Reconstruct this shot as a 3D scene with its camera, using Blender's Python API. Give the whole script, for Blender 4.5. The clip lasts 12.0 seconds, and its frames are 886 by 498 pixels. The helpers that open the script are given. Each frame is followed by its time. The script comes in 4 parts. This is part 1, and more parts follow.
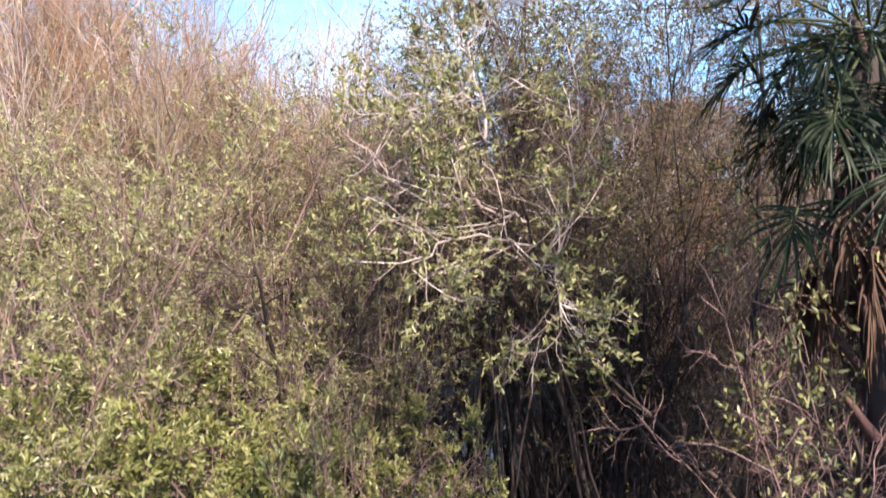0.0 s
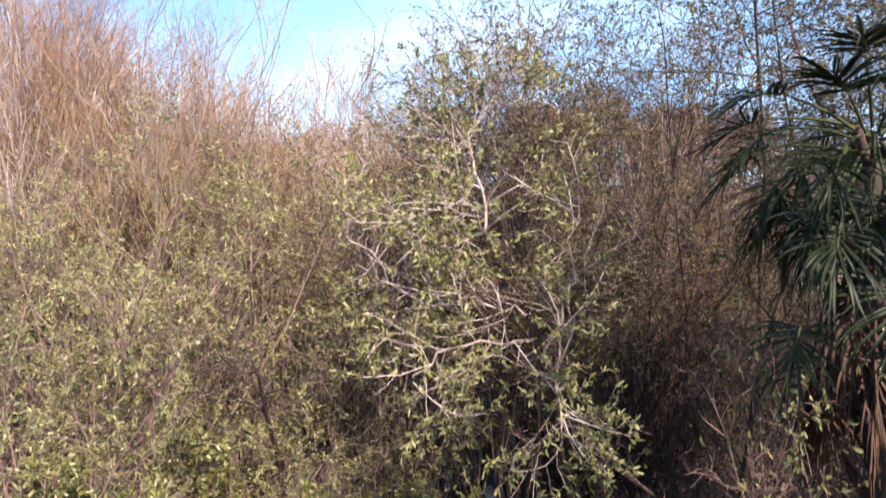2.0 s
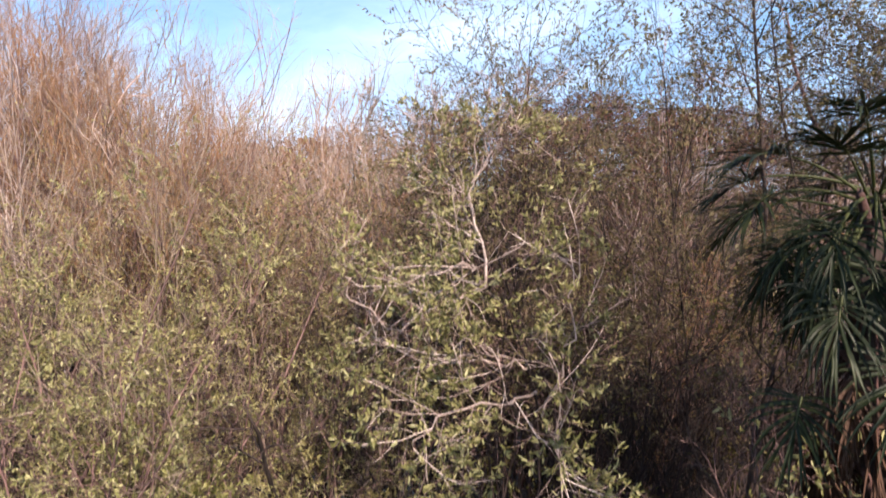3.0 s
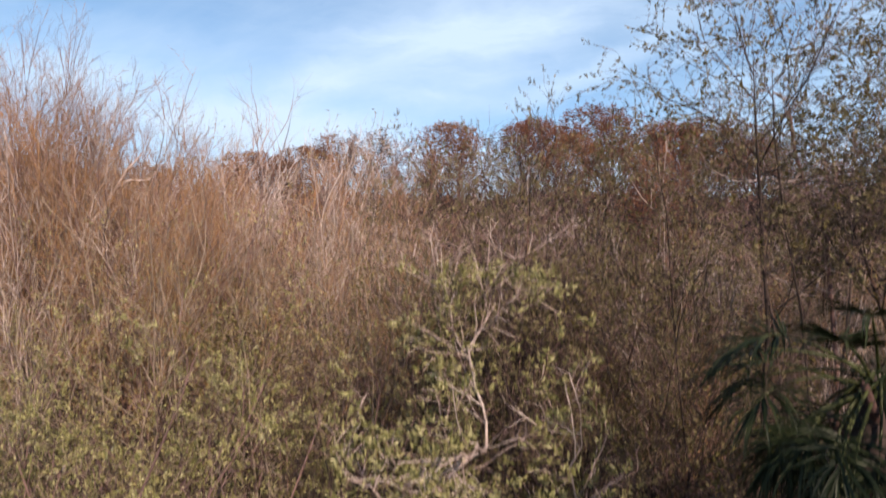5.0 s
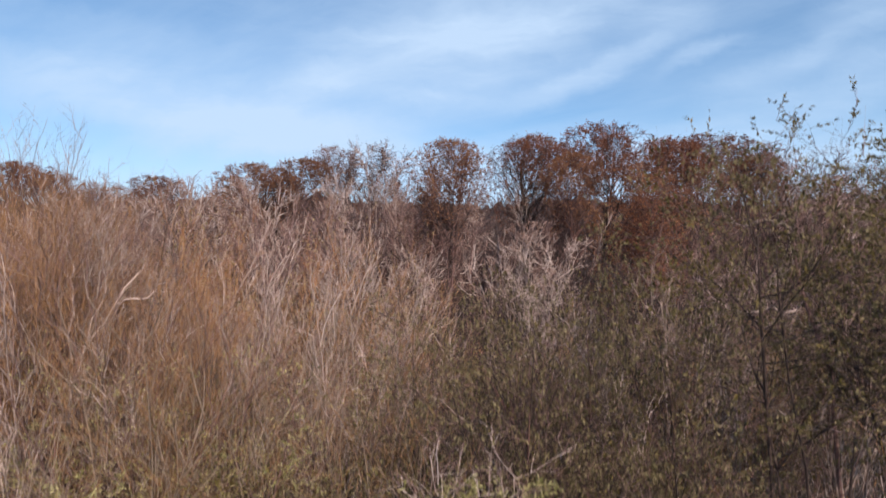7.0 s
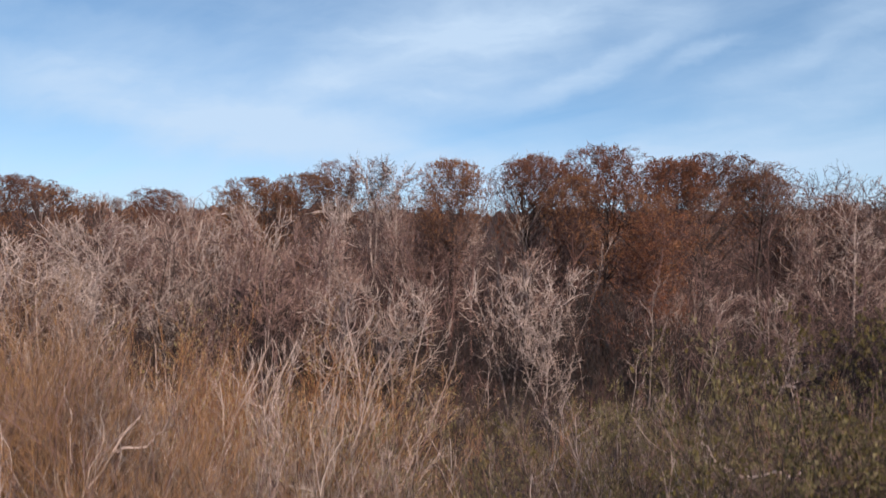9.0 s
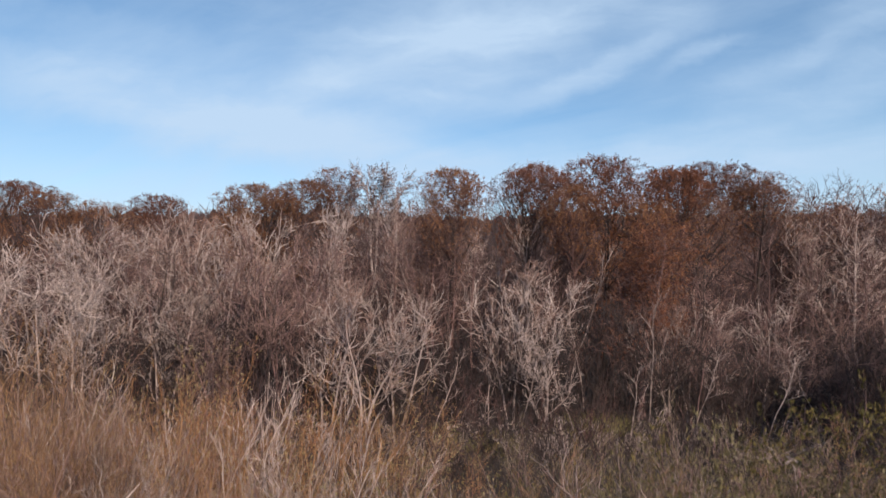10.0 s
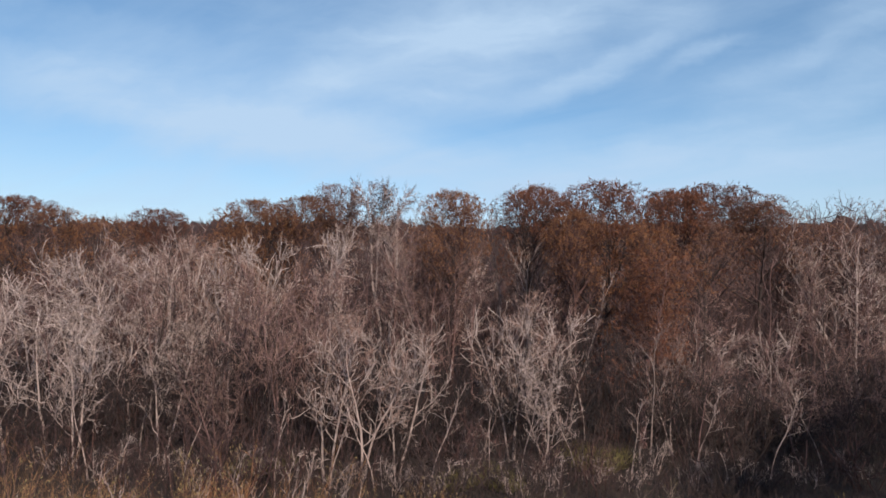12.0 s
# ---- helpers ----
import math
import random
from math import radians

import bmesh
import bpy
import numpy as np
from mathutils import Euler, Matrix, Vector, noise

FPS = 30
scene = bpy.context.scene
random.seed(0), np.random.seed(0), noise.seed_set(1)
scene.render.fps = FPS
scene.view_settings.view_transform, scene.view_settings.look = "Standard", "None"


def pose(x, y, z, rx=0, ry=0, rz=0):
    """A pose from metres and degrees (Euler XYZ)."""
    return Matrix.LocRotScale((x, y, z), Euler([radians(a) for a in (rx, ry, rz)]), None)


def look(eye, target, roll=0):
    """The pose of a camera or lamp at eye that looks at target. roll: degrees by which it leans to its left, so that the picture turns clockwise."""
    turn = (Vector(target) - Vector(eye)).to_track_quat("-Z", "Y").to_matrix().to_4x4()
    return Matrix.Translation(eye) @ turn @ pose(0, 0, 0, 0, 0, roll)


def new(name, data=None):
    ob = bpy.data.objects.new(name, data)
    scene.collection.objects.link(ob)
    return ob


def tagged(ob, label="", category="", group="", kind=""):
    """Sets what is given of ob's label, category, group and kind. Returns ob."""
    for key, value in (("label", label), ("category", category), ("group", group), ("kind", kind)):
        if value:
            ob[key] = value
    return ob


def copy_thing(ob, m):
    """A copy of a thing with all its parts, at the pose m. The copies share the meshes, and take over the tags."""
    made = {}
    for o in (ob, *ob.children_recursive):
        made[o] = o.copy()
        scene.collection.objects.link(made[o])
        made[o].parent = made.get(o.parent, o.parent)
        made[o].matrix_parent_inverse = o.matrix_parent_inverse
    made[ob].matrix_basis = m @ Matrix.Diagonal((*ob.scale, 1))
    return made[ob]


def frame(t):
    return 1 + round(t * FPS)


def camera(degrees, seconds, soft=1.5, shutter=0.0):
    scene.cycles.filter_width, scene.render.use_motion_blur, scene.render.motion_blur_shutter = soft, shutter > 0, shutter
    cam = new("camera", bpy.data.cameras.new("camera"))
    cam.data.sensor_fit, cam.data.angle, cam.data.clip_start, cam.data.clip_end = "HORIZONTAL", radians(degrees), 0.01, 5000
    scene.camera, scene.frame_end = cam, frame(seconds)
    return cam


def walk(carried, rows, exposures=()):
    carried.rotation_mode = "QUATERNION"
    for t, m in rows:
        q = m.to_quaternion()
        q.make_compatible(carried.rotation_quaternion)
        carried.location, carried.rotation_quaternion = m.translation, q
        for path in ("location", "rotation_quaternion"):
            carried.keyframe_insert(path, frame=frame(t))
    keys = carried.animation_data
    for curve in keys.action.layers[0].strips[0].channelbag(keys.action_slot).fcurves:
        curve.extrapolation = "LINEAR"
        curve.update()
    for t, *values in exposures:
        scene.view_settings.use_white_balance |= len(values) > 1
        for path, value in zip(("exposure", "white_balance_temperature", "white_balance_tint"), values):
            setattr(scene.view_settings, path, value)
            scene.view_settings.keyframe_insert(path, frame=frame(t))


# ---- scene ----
# ---------------------------------------------------------------- camera
LENS = 73.0
cam = camera(LENS, 12.0, soft=1.7, shutter=0.9)
RISE = [(0.0, 3.20), (0.5, 3.39), (1.0, 3.565), (1.5, 3.755), (2.0, 3.945), (2.5, 4.155), (2.7, 4.24), (3.2, 4.475), (3.7, 4.73),
        (4.3, 5.07), (4.5, 5.235), (5.0, 5.675), (5.5, 6.155), (6.0, 6.61), (6.5, 7.05), (7.0, 7.485), (7.2, 7.66), (8.0, 8.55),
        (8.8, 9.49), (9.0, 9.72), (9.5, 10.24), (10.0, 10.74), (10.5, 11.26), (11.0, 11.83), (11.5, 12.50), (12.0, 13.20)]
TILT = 2.1
walk(cam, [(t, pose(0, 0, z, 90 + TILT, 0, 0.22 * max(0.0, t - 5) / 7)) for t, z in RISE],
     exposures=[(0.0, 1.82, 5960, 9), (2.5, 1.45, 6300, 14), (4.5, 0.9, 6930, 16), (7.0, 0.52, 6450, 15), (9.0, 0.46, 6600, 14), (12.0, 0.32, 6380, 12)])

# ---------------------------------------------------------------- world and sun
SUN_EL, SUN_FROM = 35.0, (0.38, -0.92)      # height in degrees, and the side that the light comes from
sun_az = math.atan2(SUN_FROM[0], SUN_FROM[1])
world = bpy.data.worlds.new("world")
scene.world = world
world.use_nodes = True


def nodes_of(tree):
    tree.nodes.clear()

    def add(kind, **inputs):
        n = tree.nodes.new(kind)
        for key, value in inputs.items():
            if key.startswith("_"):
                n.inputs[int(key[1:])].default_value = value
            else:
                n.inputs[key.replace("__", " ")].default_value = value
        return n

    def link(a, b):
        tree.links.new(a, b)
    return add, link


def ramp(node, stops, mode="LINEAR"):
    r = node.color_ramp
    r.interpolation = mode
    while len(r.elements) > len(stops):
        r.elements.remove(r.elements[-1])
    while len(r.elements) < len(stops):
        r.elements.new(1.0)
    for e, (at, c) in zip(r.elements, stops):
        e.position = at
        e.color = (*c, 1.0) if not isinstance(c, (int, float)) else (c, c, c, 1.0)


add, link = nodes_of(world.node_tree)
sky = add("ShaderNodeTexSky")
sky.sky_type = "NISHITA"
sky.sun_disc = False
sky.sun_elevation = radians(SUN_EL)
sky.sun_rotation = sun_az
sky.air_density, sky.dust_density, sky.ozone_density = 1.0, 0.6, 2.5
co = add("ShaderNodeTexCoord")
sep = add("ShaderNodeSeparateXYZ")
link(co.outputs["Generated"], sep.inputs[0])
lift = add("ShaderNodeMath", _1=0.22)
lift.operation = "ADD"
link(sep.outputs["Z"], lift.inputs[0])
flat = add("ShaderNodeVectorMath")
flat.operation = "DIVIDE"
link(co.outputs["Generated"], flat.inputs[0])
trio = add("ShaderNodeCombineXYZ")
for k in range(3):
    link(lift.outputs[0], trio.inputs[k])
link(trio.outputs[0], flat.inputs[1])
# thin cirrus over the whole sky: fibres drawn out along one drift
drift = add("ShaderNodeMapping")
drift.inputs["Rotation"].default_value = (0, 0, radians(35))
place = add("ShaderNodeMapping")
place.inputs["Scale"].default_value = (0.55, 1.9, 0.2)
link(flat.outputs[0], drift.inputs[0])
link(drift.outputs[0], place.inputs[0])
wisps = add("ShaderNodeTexNoise", Scale=1.3, Detail=7.0, Roughness=0.55, Distortion=0.5)
link(place.outputs[0], wisps.inputs["Vector"])
veil = add("ShaderNodeMapRange", _1=0.3, _2=0.72, _3=0.12, _4=0.5)
link(wisps.outputs[0], veil.inputs[0])


def sums(op, a, b):
    n = add("ShaderNodeMath")
    n.operation = op
    for k, v in enumerate((a, b)):
        if isinstance(v, (int, float)):
            n.inputs[k].default_value = v
        else:
            link(v, n.inputs[k])
    return n.outputs[0]


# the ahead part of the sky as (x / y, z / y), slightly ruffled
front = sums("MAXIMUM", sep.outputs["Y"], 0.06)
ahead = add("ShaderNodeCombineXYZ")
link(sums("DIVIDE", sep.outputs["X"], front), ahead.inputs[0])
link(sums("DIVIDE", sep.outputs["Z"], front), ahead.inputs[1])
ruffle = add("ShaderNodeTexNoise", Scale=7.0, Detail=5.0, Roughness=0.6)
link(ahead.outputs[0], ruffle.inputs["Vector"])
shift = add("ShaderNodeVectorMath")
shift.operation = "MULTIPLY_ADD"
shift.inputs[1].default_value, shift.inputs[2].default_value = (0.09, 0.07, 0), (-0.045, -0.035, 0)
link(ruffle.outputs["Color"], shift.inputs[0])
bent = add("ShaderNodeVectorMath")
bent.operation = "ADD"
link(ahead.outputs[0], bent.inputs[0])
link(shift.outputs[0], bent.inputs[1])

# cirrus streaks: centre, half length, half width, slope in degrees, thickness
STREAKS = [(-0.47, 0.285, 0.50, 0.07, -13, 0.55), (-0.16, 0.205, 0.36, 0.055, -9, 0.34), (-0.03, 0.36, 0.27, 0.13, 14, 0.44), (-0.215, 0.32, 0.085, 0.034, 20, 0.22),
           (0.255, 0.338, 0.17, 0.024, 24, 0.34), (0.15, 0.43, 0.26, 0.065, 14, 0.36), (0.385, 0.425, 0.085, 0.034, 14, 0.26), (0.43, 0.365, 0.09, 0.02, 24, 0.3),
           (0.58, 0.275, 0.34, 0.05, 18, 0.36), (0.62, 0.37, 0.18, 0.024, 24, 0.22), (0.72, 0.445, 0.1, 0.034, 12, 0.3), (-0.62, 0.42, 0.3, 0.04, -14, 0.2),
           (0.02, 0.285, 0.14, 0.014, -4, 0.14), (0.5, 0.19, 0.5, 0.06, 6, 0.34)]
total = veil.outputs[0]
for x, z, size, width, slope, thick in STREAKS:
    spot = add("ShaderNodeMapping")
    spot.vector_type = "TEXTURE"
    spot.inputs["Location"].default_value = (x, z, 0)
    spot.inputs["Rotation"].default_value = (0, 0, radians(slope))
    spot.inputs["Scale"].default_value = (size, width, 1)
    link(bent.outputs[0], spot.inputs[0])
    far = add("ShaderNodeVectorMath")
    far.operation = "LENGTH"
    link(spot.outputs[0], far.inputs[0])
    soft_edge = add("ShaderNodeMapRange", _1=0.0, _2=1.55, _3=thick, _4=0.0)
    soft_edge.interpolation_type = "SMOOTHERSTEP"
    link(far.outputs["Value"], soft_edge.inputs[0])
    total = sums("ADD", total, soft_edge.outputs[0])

# fibres thin the streaks out; haze thickens to the horizon
fibre_place = add("ShaderNodeMapping")
fibre_place.inputs["Rotation"].default_value = (0, 0, radians(-16))
fibre_place.inputs["Scale"].default_value = (2.2, 11.0, 1)
link(bent.outputs[0], fibre_place.inputs[0])
fibre = add("ShaderNodeTexNoise", Scale=1.6, Detail=6.0, Roughness=0.6, Distortion=0.4)
link(fibre_place.outputs[0], fibre.inputs["Vector"])
comb = add("ShaderNodeMapRange", _1=0.3, _2=0.7, _3=0.74, _4=1.1)
link(fibre.outputs[0], comb.inputs[0])
haze = add("ShaderNodeMapRange", _1=0.02, _2=0.24, _3=0.42, _4=0.0)
haze.interpolation_type = "SMOOTHSTEP"
link(sep.outputs["Z"], haze.inputs[0])
thin = add("ShaderNodeMapRange", _1=0.45, _2=0.85, _3=1.0, _4=0.4)
thin.interpolation_type = "SMOOTHSTEP"
link(sep.outputs["Z"], thin.inputs[0])
amount = add("ShaderNodeClamp", Max=0.93)
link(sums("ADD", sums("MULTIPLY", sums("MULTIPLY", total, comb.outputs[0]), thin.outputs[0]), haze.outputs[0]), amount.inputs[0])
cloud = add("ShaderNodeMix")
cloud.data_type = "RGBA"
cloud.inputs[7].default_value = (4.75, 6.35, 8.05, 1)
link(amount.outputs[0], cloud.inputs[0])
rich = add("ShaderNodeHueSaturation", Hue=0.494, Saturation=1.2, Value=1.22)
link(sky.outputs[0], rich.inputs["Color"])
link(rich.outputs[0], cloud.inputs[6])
sky_light = add("ShaderNodeBackground", Strength=0.086)
out = add("ShaderNodeOutputWorld")
link(cloud.outputs[2], sky_light.inputs[0])
link(sky_light.outputs[0], out.inputs[0])

sun = new("sun", bpy.data.lights.new("sun", "SUN"))
sun.data.energy, sun.data.angle, sun.data.color = 5.0, radians(0.6), (1.0, 0.86, 0.69)
flat_way = Vector((*SUN_FROM, 0)).normalized() * math.cos(radians(SUN_EL))
sun.matrix_world = look((flat_way.x * 200, flat_way.y * 200, 200 * math.sin(radians(SUN_EL))), (0, 0, 0))


# ---------------------------------------------------------------- materials
def leafy(name, colours, gloss=0.4, thin=0.35, patch=0.35, sheen=0.35):
    """Leaves: colour by leaf and by patch, light through the blade."""
    m = bpy.data.materials.new(name)
    m.use_nodes = True
    add, link = nodes_of(m.node_tree)
    geo = add("ShaderNodeNewGeometry")
    tc = add("ShaderNodeTexCoord")
    info = add("ShaderNodeObjectInfo")
    n = add("ShaderNodeTexNoise", Scale=0.9, Detail=3.0)
    link(tc.outputs["Object"], n.inputs["Vector"])
    mixf = add("ShaderNodeMix", _0=patch)
    link(geo.outputs["Random Per Island"], mixf.inputs[2])
    link(n.outputs[0], mixf.inputs[3])
    cr = add("ShaderNodeValToRGB")
    ramp(cr, [(i / max(1, len(colours) - 1) * 0.8 + 0.1, c) for i, c in enumerate(colours)])
    link(mixf.outputs[0], cr.inputs[0])
    hs = add("ShaderNodeHueSaturation")
    val = add("ShaderNodeMapRange", _3=0.66, _4=0.98)
    link(info.outputs["Random"], val.inputs[0])
    link(val.outputs[0], hs.inputs["Value"])
    link(cr.outputs[0], hs.inputs["Color"])
    b = add("ShaderNodeBsdfPrincipled", Roughness=gloss)
    b.inputs["Specular IOR Level"].default_value = sheen
    link(hs.outputs[0], b.inputs["Base Color"])
    t = add("ShaderNodeBsdfTranslucent")
    link(hs.outputs[0], t.inputs[0])
    mx = add("ShaderNodeMixShader", _0=thin)
    link(b.outputs[0], mx.inputs[1])
    link(t.outputs[0], mx.inputs[2])
    o = add("ShaderNodeOutputMaterial")
    link(mx.outputs[0], o.inputs[0])
    return m


def barky(name, colours, scale=6.0, rough=0.9, relief=0.4):
    """Bark and twigs: blotches and streaks along the stem, fine relief, some variation from twig to twig."""
    m = bpy.data.materials.new(name)
    m.use_nodes = True
    add, link = nodes_of(m.node_tree)
    geo = add("ShaderNodeNewGeometry")
    tc = add("ShaderNodeTexCoord")
    mp = add("ShaderNodeMapping")
    mp.inputs["Scale"].default_value = (1, 1, 0.35)
    link(tc.outputs["Object"], mp.inputs[0])
    n = add("ShaderNodeTexNoise", Scale=scale, Detail=6.0, Roughness=0.65)
    link(mp.outputs[0], n.inputs["Vector"])
    mixf = add("ShaderNodeMix", _0=0.45)
    link(n.outputs[0], mixf.inputs[2])
    link(geo.outputs["Random Per Island"], mixf.inputs[3])
    cr = add("ShaderNodeValToRGB")
    ramp(cr, [(0.25 + 0.5 * i / max(1, len(colours) - 1), c) for i, c in enumerate(colours)])
    link(mixf.outputs[0], cr.inputs[0])
    info = add("ShaderNodeObjectInfo")
    val = add("ShaderNodeMapRange", _3=0.52, _4=0.98)
    link(info.outputs["Random"], val.inputs[0])
    hs = add("ShaderNodeHueSaturation")
    link(val.outputs[0], hs.inputs["Value"])
    link(cr.outputs[0], hs.inputs["Color"])
    b = add("ShaderNodeBsdfPrincipled", Roughness=rough)
    link(hs.outputs[0], b.inputs["Base Color"])
    fine = add("ShaderNodeTexNoise", Scale=scale * 9, Detail=4.0)
    link(mp.outputs[0], fine.inputs["Vector"])
    bump = add("ShaderNodeBump", Strength=relief, Distance=0.02)
    link(fine.outputs[0], bump.inputs["Height"])
    link(bump.outputs[0], b.inputs["Normal"])
    o = add("ShaderNodeOutputMaterial")
    link(b.outputs[0], o.inputs[0])
    return m


M_PALE = barky("pale_bark", [(0.165, 0.112, 0.098), (0.39, 0.294, 0.27), (0.65, 0.535, 0.5)])
M_GREY = barky("grey_bark", [(0.073, 0.0385, 0.036), (0.16, 0.0885, 0.083), (0.285, 0.176, 0.167)])
M_BROWN = barky("brown_bark", [(0.032, 0.01399, 0.01254), (0.074, 0.0326, 0.02895), (0.145, 0.07276, 0.06369)])
M_DARK = barky("dark_bark", [(0.018, 0.0105, 0.0098), (0.041, 0.0235, 0.021), (0.084, 0.054, 0.047)])
# Near-black: the deep shade inside thickets is put into this colour.
M_SHADE_UMBER = barky("shade_umber", [(0.0065, 0.002835, 0.002798), (0.0155, 0.006615, 0.006369), (0.044, 0.02032, 0.01882)], scale=2.0)
M_DUSK = barky("dusky_thicket", [(0.022, 0.0105, 0.011), (0.056, 0.028, 0.0285), (0.12, 0.072, 0.071)], scale=2.0)
M_TWIG = barky("pinkish_twig", [(0.115, 0.062, 0.043), (0.245, 0.142, 0.099), (0.47, 0.32, 0.24)], scale=2.0)
M_TAN = barky("tan_twig", [(0.125, 0.058, 0.024), (0.255, 0.126, 0.053), (0.43, 0.25, 0.125)], scale=2.0)
M_RUSSET = barky("russet_twig", [(0.12, 0.045, 0.016), (0.26, 0.105, 0.04), (0.42, 0.2, 0.09)], scale=2.0)
M_LEAF_GREEN = leafy("yellow_green_leaf", [(0.10, 0.105, 0.045), (0.22, 0.215, 0.075), (0.4, 0.37, 0.16), (0.6, 0.55, 0.31)], gloss=0.4)
M_LEAF_FRESH = leafy("fresh_green_leaf", [(0.07, 0.08, 0.024), (0.15, 0.152, 0.045), (0.27, 0.255, 0.085), (0.48, 0.43, 0.2)], gloss=0.33)
M_LEAF_STRAW = leafy("straw_olive_leaf", [(0.13, 0.115, 0.045), (0.25, 0.22, 0.085), (0.38, 0.33, 0.14), (0.56, 0.48, 0.25)], gloss=0.45)
M_LEAF_OLIVE = leafy("olive_leaf", [(0.036, 0.038, 0.012), (0.078, 0.072, 0.021), (0.13, 0.112, 0.036), (0.18, 0.145, 0.055)], gloss=0.6, sheen=0.15)
M_LEAF_MOSS = leafy("moss_green_leaf", [(0.05, 0.045, 0.0135), (0.098, 0.081, 0.024), (0.163, 0.127, 0.04), (0.245, 0.185, 0.072)], gloss=0.5, sheen=0.2)
M_LEAF_TAN = leafy("tan_leaf", [(0.13, 0.092, 0.04), (0.245, 0.178, 0.078), (0.38, 0.285, 0.13), (0.55, 0.44, 0.25)], gloss=0.5)
M_ROSE = barky("rosy_grey_twig", [(0.14, 0.0756, 0.0608), (0.285, 0.1682, 0.1409), (0.46, 0.3119, 0.2673)], scale=2.0)
M_ASH = barky("ashen_twig", [(0.1, 0.07, 0.054), (0.2, 0.147, 0.115), (0.35, 0.268, 0.213)], scale=2.0)
M_LILAC = barky("lilac_twig", [(0.24, 0.17, 0.155), (0.44, 0.335, 0.305), (0.66, 0.55, 0.5)], scale=2.0)
M_LEAF_GREY = leafy("grey_green_leaf", [(0.058, 0.05, 0.022), (0.112, 0.095, 0.042), (0.185, 0.152, 0.075), (0.34, 0.28, 0.16)], gloss=0.55, thin=0.25, sheen=0.2)
M_RUST = leafy("rust_needle", [(0.074, 0.023, 0.012), (0.15, 0.049, 0.024), (0.225, 0.082, 0.039), (0.30, 0.13, 0.068)], gloss=0.7, thin=0.25)
M_RUST_OLD = leafy("brown_needle", [(0.1, 0.038, 0.018), (0.195, 0.079, 0.035), (0.28, 0.125, 0.056), (0.34, 0.18, 0.09)], gloss=0.7, thin=0.25)
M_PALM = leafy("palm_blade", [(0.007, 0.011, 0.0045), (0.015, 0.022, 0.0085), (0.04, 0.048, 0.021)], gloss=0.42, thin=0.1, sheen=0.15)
M_LEAF_STALK = leafy("palm_stalk", [(0.02, 0.026, 0.009), (0.045, 0.052, 0.018), (0.075, 0.08, 0.03)], gloss=0.5, thin=0.05, sheen=0.2)
M_PALM_DEAD = leafy("dead_palm_blade", [(0.04, 0.019, 0.012), (0.085, 0.042, 0.027), (0.16, 0.09, 0.058)], gloss=0.7, thin=0.15)
M_GRASS = leafy("dry_grass", [(0.10, 0.10, 0.03), (0.2, 0.17, 0.06), (0.32, 0.26, 0.12)], gloss=0.6, thin=0.3)


def make_ground_material():
    m = bpy.data.materials.new("leaf_litter_mud")
    m.use_nodes = True
    add, link = nodes_of(m.node_tree)
    tc = add("ShaderNodeTexCoord")
    big = add("ShaderNodeTexNoise", Scale=0.35, Detail=5.0)
    small = add("ShaderNodeTexVoronoi", Scale=14.0)
    fine = add("ShaderNodeTexNoise", Scale=30.0, Detail=6.0, Roughness=0.7)
    for n in (big, small, fine):
        link(tc.outputs["Object"], n.inputs["Vector"])
    cr = add("ShaderNodeValToRGB")
    ramp(cr, [(0.3, (0.010, 0.007, 0.005)), (0.5, (0.022, 0.014, 0.010)), (0.7, (0.055, 0.035, 0.022))])
    mixf = add("ShaderNodeMix", _0=0.5)
    link(big.outputs[0], mixf.inputs[2])
    link(fine.outputs[0], mixf.inputs[3])
    link(mixf.outputs[0], cr.inputs[0])
    tint = add("ShaderNodeMix", _0=0.35)
    tint.data_type = "RGBA"
    tint.blend_type = "MULTIPLY"
    link(cr.outputs[0], tint.inputs[6])
    link(small.outputs["Color"], tint.inputs[7])
    b = add("ShaderNodeBsdfPrincipled", Roughness=0.85)
    link(tint.outputs[2], b.inputs["Base Color"])
    bump = add("ShaderNodeBump", Strength=0.7, Distance=0.05)
    link(fine.outputs[0], bump.inputs["Height"])
    link(bump.outputs[0], b.inputs["Normal"])
    o = add("ShaderNodeOutputMaterial")
    link(b.outputs[0], o.inputs[0])
    return m


def make_water_material():
    m = bpy.data.materials.new("swamp_water")
    m.use_nodes = True
    add, link = nodes_of(m.node_tree)
    tc = add("ShaderNodeTexCoord")
    n = add("ShaderNodeTexNoise", Scale=3.0, Detail=3.0)
    link(tc.outputs["Object"], n.inputs["Vector"])
    cr = add("ShaderNodeValToRGB")
    ramp(cr, [(0.35, (0.008, 0.009, 0.008)), (0.7, (0.022, 0.02, 0.013))])
    link(n.outputs[0], cr.inputs[0])
    b = add("ShaderNodeBsdfPrincipled", Roughness=0.04, IOR=1.33)
    link(cr.outputs[0], b.inputs["Base Color"])
    bump = add("ShaderNodeBump", Strength=0.08, Distance=0.02)
    link(n.outputs[0], bump.inputs["Height"])
    link(bump.outputs[0], b.inputs["Normal"])
    o = add("ShaderNodeOutputMaterial")
    link(b.outputs[0], o.inputs[0])
    return m


M_GROUND, M_WATER = make_ground_material(), make_water_material()


# ---------------------------------------------------------------- mesh helpers
def unit(v):
    return v / np.maximum(np.linalg.norm(v, axis=-1, keepdims=True), 1e-9)


